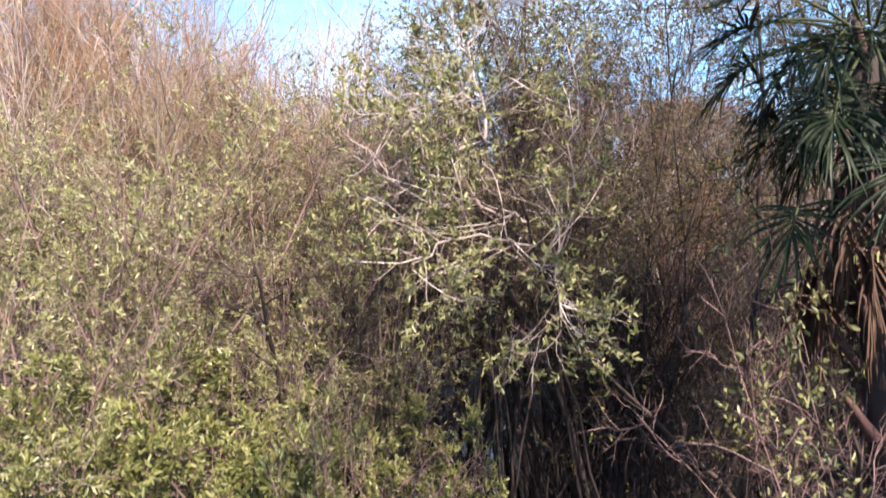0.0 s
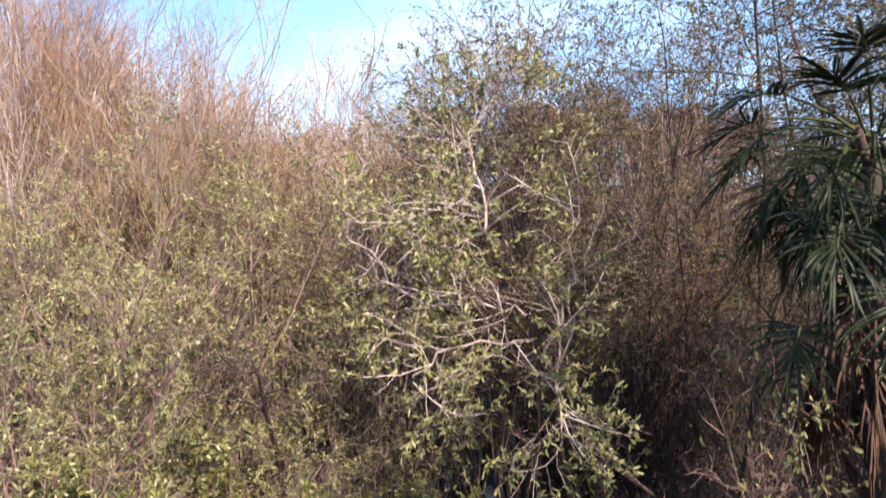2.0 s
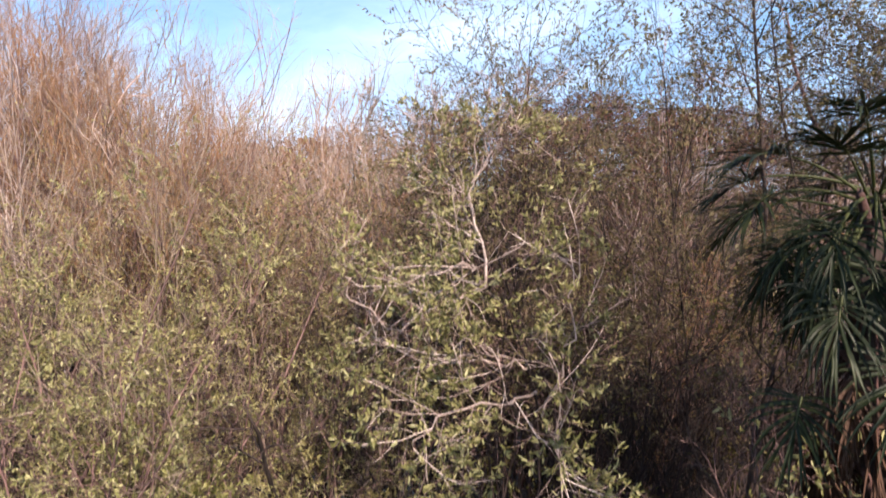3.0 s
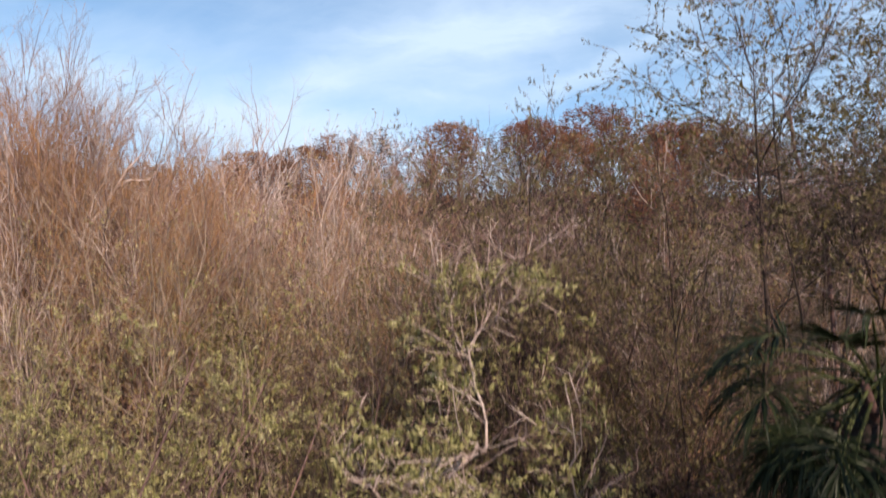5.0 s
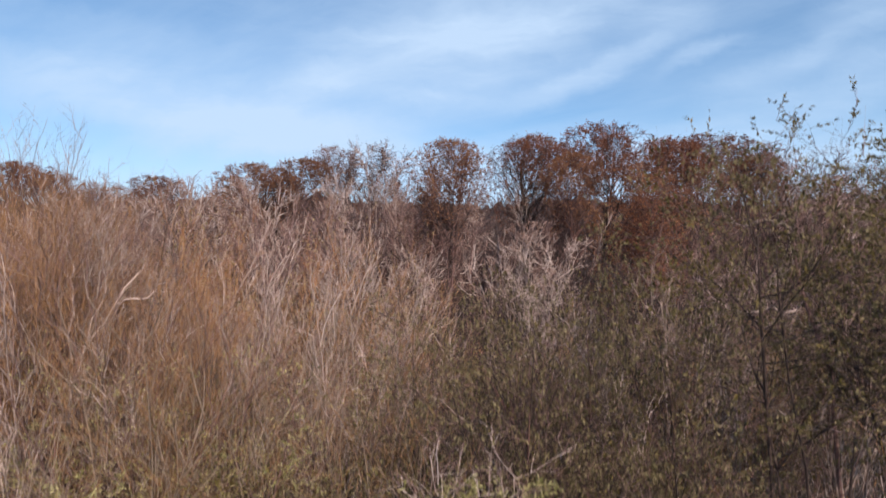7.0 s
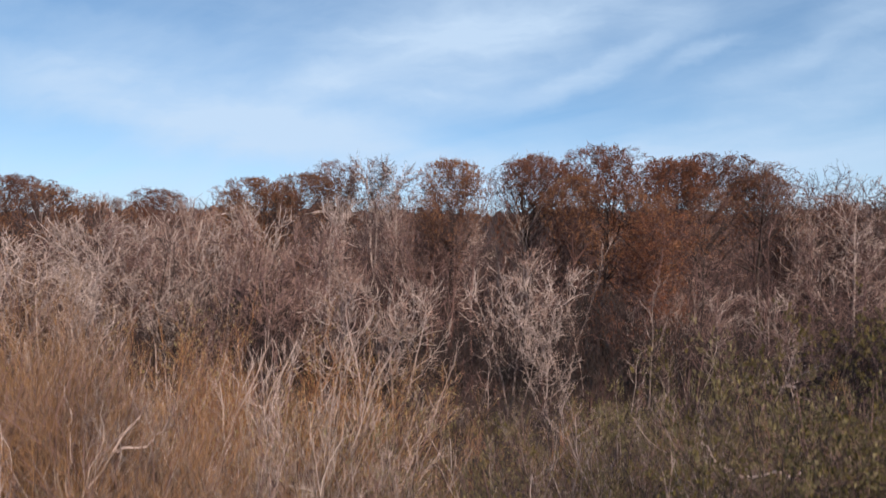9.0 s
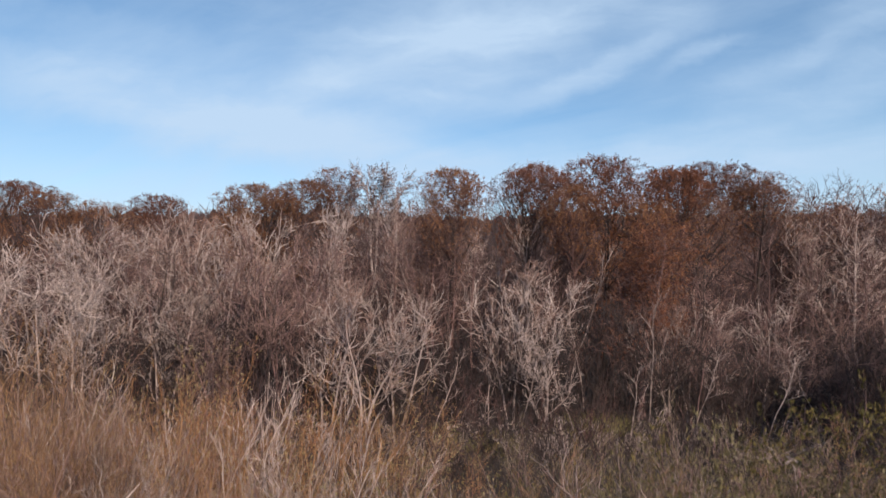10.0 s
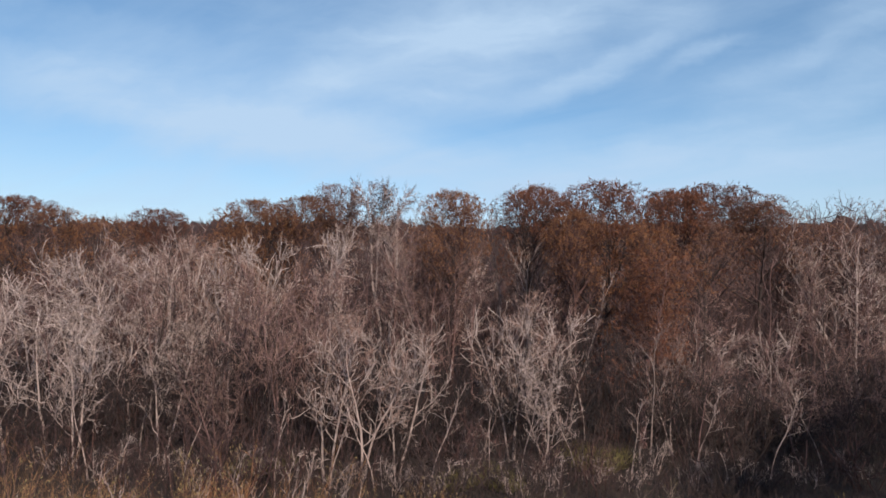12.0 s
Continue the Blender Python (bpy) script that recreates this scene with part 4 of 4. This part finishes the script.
plant(back_right, [(x * y, y, 1.1, q) for x, y, q in [(0.1 + 0.64 * ((i * 0.618) % 1), 16 + 5 * ((i * 0.3819) % 1), rng.uniform(0.58, 0.7)) for i in range(10)]], rng)

right = [willow_shrub(71 + i, 9.4, 0.16, 3, (M_LEAF_MOSS, M_LEAF_GREY)[i], 0.058, 13, M_DARK, M_GREY, "slender tree with small dull olive leaves", name="slender_tree", fine=False, dense=1.4, low=0.74, share=0.65, wide=0.42) for i in range(2)]
rng = np.random.default_rng(9)
# The tree at (7.0, 4.6) is out of view, added for shade.
plant(right, [(4.8, 7.1, 1.0, 0.965), (4.3, 7.4, 0.85, 0.95), (5.7, 7.6, 1.0, 0.92), (6.8, 8.4, 1.0, 0.93), (3.1, 8.8, 0.5, 0.93), (7.0, 4.6, 0.85, 0.76)], rng)

mid = [willow_shrub(81 + i, 7.6, 0.2, 4, M_LEAF_MOSS, 0.06, 7, M_BROWN, M_GREY, "upright shrub with a thin olive-leaved top", low=0.35, wide=0.36, fine=False) for i in range(2)]
rng = np.random.default_rng(10)
plant(mid, [(-0.4, 8.8, 0.95, 0.95), (0.9, 10.0, 0.95, 0.82), (1.9, 8.9, 0.95, 0.94), (2.6, 9.2, 1.0, 0.98), (2.2, 8.6, 0.9, 0.92), (3.2, 8.9, 0.95, 0.94), (-1.6, 9.6, 1.0, 0.95)], rng)

# Stems take the near-black shade colour; the twigs stay grey.
grey_top = willow_shrub(86, 8.2, 0.15, 3, M_LEAF_GREY, 0.05, 9, M_SHADE_UMBER, M_GREY, "slender shrub with pale grey twigs and few dull leaves", low=0.5, share=0.7, wide=0.38, fine=False, thick=0.7, dense=1.4)
plant([grey_top], [(0.25, 6.3, 0.75, 0.84), (0.75, 6.6, 0.75, 0.82), (1.25, 7.2, 0.8, 0.82), (0.1, 9.6, 0.85, 0.86), (0.95, 7.6, 0.8, 0.8), (1.75, 7.1, 0.7, 0.8), (-0.15, 7.2, 0.7, 0.74), (0.55, 6.0, 0.7, 0.8), (1.5, 6.3, 0.75, 0.83), (2.1, 6.7, 0.75, 0.85), (1.9, 7.8, 0.8, 0.86)], rng)

# ---------------------------------------------------------------- the forest edge
RUST = "tall cypress with a domed crown of rust-brown needles"
rust = [dome_tree(101 + i, 21.0, 6.6, (3.6, 4.0)[i], (M_BROWN, M_DARK)[i], M_BROWN, M_RUST, RUST) for i in range(2)]
old = [dome_tree(104, 21.0, 6.8, 4.0, M_BROWN, M_BROWN, M_RUST_OLD, "tall cypress with a domed crown of faded brown needles")]
low_rust = dome_tree(107, 18.0, 7.0, 6.4, M_DARK, M_BROWN, M_RUST_OLD, "broad cypress with a deep crown of light rust-brown needles", limbs=44, deep=0.5, clear=0.3)
thin_dome = dome_tree(109, 21.0, 6.4, 4.0, M_DARK, M_GREY, M_RUST_OLD, "tall cypress with a thin half-bare brown crown", leaf_n=1, limbs=34)
rng = np.random.default_rng(13)
plant([low_rust], [(-66, 98, 1.35, 1.46), (-57, 98, 1.15, 1.36), (-27.0, 93, 1.3, 1.38), (-33.5, 94, 1.0, 1.27), (19.6, 60, 0.95, 1.14)], rng)
plant(rust, [(-72, 101, 1.25, 1.33), (-50, 104, 1.0, 1.24), (15.8, 60, 0.98, 1.15), (30.6, 69, 1.06, 1.2), (24.6, 66, 0.95, 1.14), (10.2, 66, 0.76, 1.16), (36.5, 70, 0.8, 1.1)], rng)
plant(old, [(-20.5, 92, 1.25, 1.27), (-30.0, 95, 1.2, 1.26), (0.6, 66, 0.82, 1.145), (13.0, 58, 0.6, 1.0)], rng)
plant([thin_dome], [(10.0, 68, 0.9, 1.19), (33.8, 66, 1.0, 1.13), (-17.0, 91, 0.85, 1.36), (27.5, 64, 0.8, 0.98), (0.0, 64, 0.8, 0.95), (46.0, 72, 1.0, 1.0)], rng)
cone = bare_tree(111, 20.0, 9.5, M_GREY, M_BROWN, "cypress with a tapering crown of rust-brown needles", clear=0.3, up=0.02, n1=26, n2=7, n3=6, n4=2, thick=0.22, angle=66,
                 name="rusty_cypress", group="rusty cypresses", leaf=M_RUST, leaf_n=3, leaf_len=0.38, twig_r=0.014, shorter=0.8)
stand(cone, 16.9, 52, 40)

PALE = "bare pale-grey swamp tree with fine twigs"
pale = [bare_tree(131 + i, 14.0, 8.0, (M_PALE, M_PALE, M_GREY, M_PALE)[i], (M_PALE, M_PALE, M_ROSE, M_ROSE)[i], PALE, stems=(1, 2, 3, 2)[i], clear=0.22, up=0.15, n1=10, n2=8, n3=5, n4=2, thick=0.12, angle=54, twig_r=0.0175,
                  lean=0.15, wob=0.2, k3=3, gap=0.6, stout=1.8) for i in range(4)]
dim = [bare_tree(136 + i, 14.0, 8.0, M_GREY, (M_GREY, M_ROSE)[i], "bare dusky-grey swamp tree with tangled twigs", stems=(1, 2)[i], clear=0.26, up=0.1, n1=10, n2=7, n3=5, n4=2, thick=0.085, angle=52, twig_r=0.015,
                 lean=0.2, wob=0.22, k3=3, gap=0.55, stout=1.7) for i in range(2)]
rng = np.random.default_rng(17)
plant(pale, [(-12.8, 48, 0.95, 1.12), (-8.6, 44, 0.85, 0.86), (-6.0, 44, 0.9, 0.84), (-3.5, 45, 0.8, 0.78), (5.3, 48.5, 0.95, 0.95), (7.8, 47, 0.8, 0.85), (6.8, 43, 0.6, 0.6),
             (-20.3, 56, 1.1, 1.35), (-31.5, 48, 1.0, 0.95), (-35, 48, 1.0, 1.02), (-28, 46, 0.8, 0.85), (-28.5, 54, 1.1, 1.2), (-33.5, 55, 1.1, 1.15), (-37.5, 54, 1.1, 1.1), (-16.5, 53, 0.9, 1.15),
             (-22.0, 47, 0.8, 0.8), (-17.0, 45, 0.7, 0.7), (-26, 60, 1.1, 1.3), (-22.5, 59, 1.0, 1.25), (-17.5, 62, 1.1, 1.35), (-36, 60, 1.1, 1.2), (-12, 64, 1.0, 1.35), (18.6, 50, 0.65, 0.68), (23.6, 51, 0.7, 0.74), (27.2, 52, 0.75, 0.74)], rng)
plant(dim, [(20.1, 50, 0.8, 0.75), (25, 50, 0.8, 0.8), (28.5, 50, 0.8, 0.7), (33.5, 52, 0.9, 0.9), (37.5, 53, 0.9, 0.9), (-1.0, 60, 1.0, 1.3), (22.5, 47, 0.6, 0.62), (30.5, 46, 0.6, 0.6), (26.5, 45, 0.6, 0.55), (33.5, 46.5, 0.6, 0.62), (36.0, 48, 0.7, 0.66), (18.0, 55, 0.9, 0.95), (22.0, 56, 0.9, 1.0), (14.0, 50, 0.6, 0.6),
            (27.0, 56, 1.0, 1.05), (10.5, 54, 0.8, 0.95), (-24.5, 61, 1.0, 1.25), (-14.0, 59, 1.0, 1.25), (-9.5, 55, 0.9, 1.1), (-30.5, 62, 1.1, 1.3)], rng)

fork = bare_tree(145, 17.5, 9.5, M_DARK, M_ROSE, "dark-trunked forking tree with pale bare twigs", stems=2, clear=0.3, up=0.1, n1=9, n2=7, n3=5, n4=3, thick=0.15, angle=48, lean=0.3, wob=0.18)
stand(fork, -24.7, 50, 200)

SLIM = "slim straight bare swamp tree"
slim = [bare_tree(161 + i, 13.5, 4.5, (M_GREY, M_PALE, M_DARK, M_DARK)[i], (M_GREY, M_ROSE, M_BROWN, M_BROWN)[i], SLIM, clear=0.45, up=0.12, n1=7, n2=5, n3=3, n4=0, thick=0.085, angle=38,
                  name="slim_tree", group="slim swamp trees", wob=0.16) for i in range(4)]
rng = np.random.default_rng(37)
plant(slim, [(x * y, y, q, q * rng.uniform(0.8, 1.15)) for x, y, q in [(rng.uniform(-0.78, 0.78), 45 + 35 * rng.random() ** 1.3, rng.uniform(0.7, 1.25)) for _ in range(60)]], rng)

GREYT = "bare grey-brown swamp tree"
grey = [bare_tree(151 + i, 13.0, 7.0, (M_GREY, M_BROWN, M_GREY, M_DARK)[i], (M_BROWN, M_BROWN, M_GREY, M_BROWN)[i], GREYT, stems=(1, 2, 1, 1)[i], clear=0.25, up=0.1, n1=9, n2=6, n3=4, n4=2,
                  thick=0.12, angle=42, twig_r=0.016, gap=0.75) for i in range(4)]
rng = np.random.default_rng(19)
spots = []
while len(spots) < 38:
    y = rng.uniform(57, 88)
    x = rng.uniform(-0.82, 0.82) * y
    if any((x - a) ** 2 + (y - b) ** 2 < 5 for a, b, *_ in spots):
        continue
    s = rng.uniform(0.75, 1.15) * (1.0 if y < 60 else 1.45)
    spots.append((x, y, s, s * rng.uniform(0.9, 1.1)))
plant(grey, spots, rng)
# The first four stand outside the view, added to shade the right side.
edge = [(46, 38, 1.5, 1.6), (52, 48, 1.5, 1.6), (44, 31, 1.2, 1.3), (49, 40, 1.5, 1.5), (43, 71, 1.5, 1.66), (46.6, 67, 1.4, 1.72), (49.5, 73, 1.6, 1.7), (39.5, 74, 1.4, 1.6)]
# Unseen cypresses beyond the right edge, added for their shadow on the forest.
for x, y, size, tall in [(38, 20, 1.0, 1.0), (31, 15, 0.9, 0.95)]:
    stand(copy_thing(rust[0], Matrix.Identity(4)), x, y, rng.uniform(0, 360), size, tall)
stand(copy_thing(thin_dome, Matrix.Identity(4)), 41, 27, 30, 1.0, 1.05)
for x, y, size, tall in edge:
    stand(copy_thing(grey[1], Matrix.Identity(4)), x, y, rng.uniform(0, 360), size, tall)
rosy = [bare_tree(175 + i, 20.0, 9.0, (M_GREY, M_PALE)[i], (M_PALE, M_ROSE)[i], "tall bare tree with rosy-grey twigs", stems=(1, 2)[i], clear=0.35, up=0.1, n1=13, n2=7, n3=5, n4=2, thick=0.15, angle=42,
                  twig_r=0.019, gap=0.75) for i in range(2)]
plant(rosy, [(-44, 82, 1.15, 0.98), (-38, 76, 1.1, 0.98), (-33, 72, 1.05, 1.0), (-28, 70, 1.0, 0.97), (-9.5, 72, 0.9, 1.0), (-5.2, 66, 0.9, 0.97),
             (-1.5, 70, 0.9, 1.06), (6.3, 72, 0.9, 1.0), (9.2, 69, 0.85, 0.97), (38.5, 64, 1.0, 0.96), (43.5, 64, 1.0, 1.0), (41.0, 58, 0.9, 0.86), (47.5, 66, 1.0, 1.02), (2.8, 64, 0.8, 0.9)], rng)
tall_pale = bare_tree(171, 27.0, 7.0, M_PALE, M_BROWN, "tall slender pale bare tree", clear=0.64, up=0.08, n1=16, n2=7, n3=5, n4=2, thick=0.14, angle=40, twig_r=0.03)
plant([tall_pale], [(-12.1, 92, 1.0, 1.13), (-8.2, 90, 1.1, 1.12), (-16.8, 90, 1.0, 1.08), (-9.9, 93, 1.0, 1.15), (46.0, 64, 0.8, 0.88)], rng)

UNDER = "bare twiggy undergrowth shrub on the swamp floor"
under = [far_shrub(201 + i, 5.5, (M_GREY, M_BROWN, M_BROWN)[i], (M_BROWN, M_DUSK, M_BROWN)[i], UNDER, spread=(0.2, 0.35, 0.3)[i]) for i in range(3)]
# Darker copies for centre and right: shade there is put into the bark.
under_dark = [far_shrub(205 + i, 5.5, (M_DARK, M_BROWN)[i], (M_DARK, M_BROWN)[i], "bare undergrowth shrub in shade-dark bark on the swamp floor", spread=(0.3, 0.45)[i]) for i in range(2)]
rng = np.random.default_rng(29)
light_spots, dark_spots = [], []
while len(light_spots) + len(dark_spots) < 74:
    y = 38 + 46 * rng.random() ** 1.4
    x = rng.uniform(-0.8, 0.8) * y
    if abs(x + 0.5) < 3.5 and 47 < y < 56:
        continue
    s = rng.uniform(0.6, 1.25)
    (light_spots if x < rng.normal(-6, 12) else dark_spots).append((x, y, s * 1.2, s))
white = far_shrub(209, 4.2, M_PALE, M_PALE, "whitish bare twiggy shrub on the swamp floor", stems=7, spread=0.4)
plant([white], [(-13.5, 41, 0.9, 0.9), (-10.0, 42, 0.8, 0.8), (-7.0, 40.5, 0.7, 0.65), (-3.5, 41, 0.8, 0.7), (-1.6, 40, 0.8, 0.55), (0.6, 41.5, 0.9, 0.7), (2.2, 46, 0.9, 0.9), (4.6, 41, 0.7, 0.6), (7.2, 41.5, 0.8, 0.7), (-17.5, 42, 0.8, 0.8),
               (-23.5, 43, 0.9, 0.9), (10.5, 43, 0.7, 0.6), (15.5, 45, 0.8, 0.7), (19.0, 43, 0.7, 0.6),
               (13.0, 41.8, 0.6, 0.45), (17.2, 42.2, 0.6, 0.5), (21.6, 42.6, 0.7, 0.55), (25.2, 43.0, 0.7, 0.5), (29.4, 44.0, 0.7, 0.55), (6.0, 43.2, 0.6, 0.45), (-20.5, 43.6, 0.7, 0.6), (-29.0, 45.0, 0.8, 0.6)], rng)
plant([slim[1]], [(-12.0, 42.5, 0.7, 0.55), (-8.0, 42, 0.6, 0.5), (-5.0, 42.5, 0.7, 0.6), (-1.0, 43, 0.7, 0.6), (3.2, 43.5, 0.6, 0.5), (5.6, 45, 0.7, 0.6), (9.5, 44, 0.7, 0.6), (13.5, 44, 0.7, 0.55), (18.5, 45, 0.7, 0.6), (23.5, 44, 0.7, 0.6),
                  (28.0, 45, 0.7, 0.6), (-19.0, 44, 0.7, 0.6), (-26.0, 44, 0.7, 0.6), (8.5, 51, 0.9, 0.9), (12.0, 52, 0.9, 0.95), (29.5, 51, 0.8, 0.8)], rng)
light_spots += [(x, 42.2 + 1.6 * math.sin(x * 1.7) ** 2, 0.55, 0.3 + 0.12 * math.sin(x * 2.9)) for x in (-27, -24.5, -21.5, -18.6, -15.4, -11.6, -8.8, -5.6, -2.4, 3.4, 6.4, 8.8, 12.2, 14.6, 18.2, 20.6, 23.4, 26.6, 28.8)]
plant(under, light_spots, rng)
plant(under_dark, dark_spots, rng)

far_kinds = [bare_tree(181 + i, 24.0, 13.0, M_BROWN, (M_BROWN, M_TWIG)[i], "distant brown winter tree", clear=0.2, up=0.08, n1=12, n2=7, n3=5, n4=0, thick=0.2, twig_r=0.03,
                       leaf=(M_RUST_OLD, None)[i], leaf_n=3, leaf_len=0.7, name="distant_tree", group="far woods") for i in range(2)]
rng = np.random.default_rng(23)
plant(far_kinds, [(x * y, y, s, s * rng.uniform(0.85, 1.0)) for x, y, s in [(rng.uniform(-0.85, 0.85), rng.uniform(88, 150), rng.uniform(0.95, 1.2)) for _ in range(20)]], rng)


def tangle(name, seed, n, y0, y1, top, size, radius, material, label, lo=-0.95, hi=0.95):
    """A tangle of stems and twigs that closes the view into the woods."""
    rng = np.random.default_rng(seed)
    y = rng.uniform(y0, y1, n)
    x = rng.uniform(lo, hi, n) * y
    roof = top * (0.8 + 0.25 * np.sin(x * 0.21 + seed) + 0.12 * np.sin(x * 0.63))
    z = np.array([ground_z(a, b) for a, b in zip(x, y)]) + roof * rng.random(n) ** 1.15
    d = unit(np.stack([rng.normal(0, 0.55, n), rng.normal(0, 0.55, n), np.ones(n)], 1))
    p, r = run(rng, np.stack([x, y, z], 1), d, size * rng.uniform(0.4, 1.3, n), radius * rng.uniform(0.6, 1.3, n), 2, 0.0, 0.1)
    return tagged(new(name, mesh_of(name, [tubes(p, r, 3)], material)), label, "woods", kind="stuff")


def far_canopy():
    """The closed canopy of the swamp forest going on to the horizon behind the trees."""
    ys = [136, 138, 142, 148, 155, 164, 175, 190, 210, 240, 280, 340, 450, 700, 1200, 2500]
    n = 420
    rng = np.random.default_rng(47)
    v = []
    for j, y in enumerate(ys):
        for i in range(n):
            x = (i / (n - 1) - 0.5) * 2.6 * y
            h = 24.6 + 2.2 * noise.noise((x * 0.055, y * 0.055, 1.7)) + 1.6 * noise.noise((x * 0.19, y * 0.19, 5.0)) + rng.normal(0, 0.55)
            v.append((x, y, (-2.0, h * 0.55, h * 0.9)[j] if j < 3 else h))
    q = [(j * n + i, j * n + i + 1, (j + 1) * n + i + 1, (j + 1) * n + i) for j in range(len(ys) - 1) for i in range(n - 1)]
    # Near-black umber puts the woods' shade into the whole sheet.
    return tagged(new("backdrop", mesh_of("backdrop", [(v, q, None)], M_SHADE_UMBER, True)), "distant winter forest in shade-dark brown reaching the horizon", "woods", kind="structure")


far_canopy()


def canopy_tops():
    """Bare treetops standing out of the far canopy."""
    rng = np.random.default_rng(48)
    n = 9000
    y = rng.uniform(136, 175, n)
    x = rng.uniform(-0.95, 0.95, n) * y
    z = 21.8 + 2.2 * np.array([noise.noise((a * 0.055, b * 0.055, 1.7)) for a, b in zip(x, y)]) + rng.uniform(0, 2.6, n)
    d = unit(np.stack([rng.normal(0, 0.4, n), rng.normal(0, 0.4, n), np.ones(n)], 1))
    p, r = run(rng, np.stack([x, y, z], 1), d, rng.uniform(0.8, 2.4, n), rng.uniform(0.06, 0.14, n), 2, 0.0, 0.1)
    return tagged(new("far_treetops", mesh_of("far_treetops", [tubes(p, r, 3)], M_BROWN)), "bare tops of the distant forest", "woods", kind="stuff")


canopy_tops()
tangle("far_woods", 41, 30000, 92, 137, 20.5, 2.4, 0.1, M_BROWN, "distant tangle of bare brown stems and twigs")
tangle("wood_thicket", 42, 24000, 62, 90, 17.0, 2.4, 0.045, M_DUSK, "tangle of bare brown twigs between the trunks")
# Shade under the trees is painted in: near-black twigs on the floor.
tangle("wood_thicket", 43, 30000, 44, 62, 8.5, 2.0, 0.03, M_SHADE_UMBER, "low tangle of twigs in shade colour on the swamp floor")


def grass_clump(seed, label):
    """A mound of dry grass blades."""
    rng = np.random.default_rng(seed)
    n = 700
    a, r = rng.uniform(0, 2 * np.pi, n), 1.1 * np.sqrt(rng.random(n))
    start = np.stack([r * np.cos(a), r * np.sin(a), np.zeros(n)], 1)
    d = unit(np.stack([np.cos(a) * 0.5 * r, np.sin(a) * 0.5 * r, np.ones(n)], 1) + rng.normal(0, 0.2, (n, 3)))
    p, w = run(rng, start, d, rng.uniform(0.5, 1.3, n), np.full(n, 0.02), 3, -0.12, 0.1)
    return tagged(new("grass_clump", mesh_of("grass_clump", [tubes(p, w, 3)], M_GRASS)), label, "grass", kind="stuff")


tuft = grass_clump(3, "mound of yellow-green swamp grass under the trees")
stand(tuft, 1.6, 43.6)
for x, y, size in [(2.8, 44.4, 1.2), (0.6, 42.6, 1.0), (11.5, 46.5, 1.5), (12.8, 47.5, 1.4), (10.6, 48.5, 1.3), (-15.0, 44.5, 1.2), (-13.2, 46.0, 1.3), (4.2, 42.5, 1.0)]:
    stand(copy_thing(tuft, Matrix.Identity(4)), x, y, x * 50, size)
# More floor twigs, coloured near black in place of shade.
tangle("wood_thicket", 44, 12000, 32, 44, 2.8, 1.3, 0.02, M_SHADE_UMBER, "low tangle of twigs and dead stems in shade colour")
# Filler stems in near-black, painting the shaded hollows among the near shrubs.
GAP_SHADE = "near-black stems put in as the shade between the shrubs"
tangle("shrub_thicket", 45, 14000, 9.5, 17, 5.2, 1.0, 0.007, M_SHADE_UMBER, GAP_SHADE)
tangle("shrub_thicket", 46, 5000, 6.3, 9.2, 2.3, 0.7, 0.006, M_SHADE_UMBER, GAP_SHADE, -0.95, -0.06)
tangle("shrub_thicket", 47, 4000, 6.2, 8.8, 3.9, 0.8, 0.007, M_SHADE_UMBER, GAP_SHADE, 0.16, 0.46)
tangle("shrub_thicket", 48, 5000, 6.2, 8.8, 5.0, 0.8, 0.007, M_SHADE_UMBER, GAP_SHADE, 0.44, 0.95)
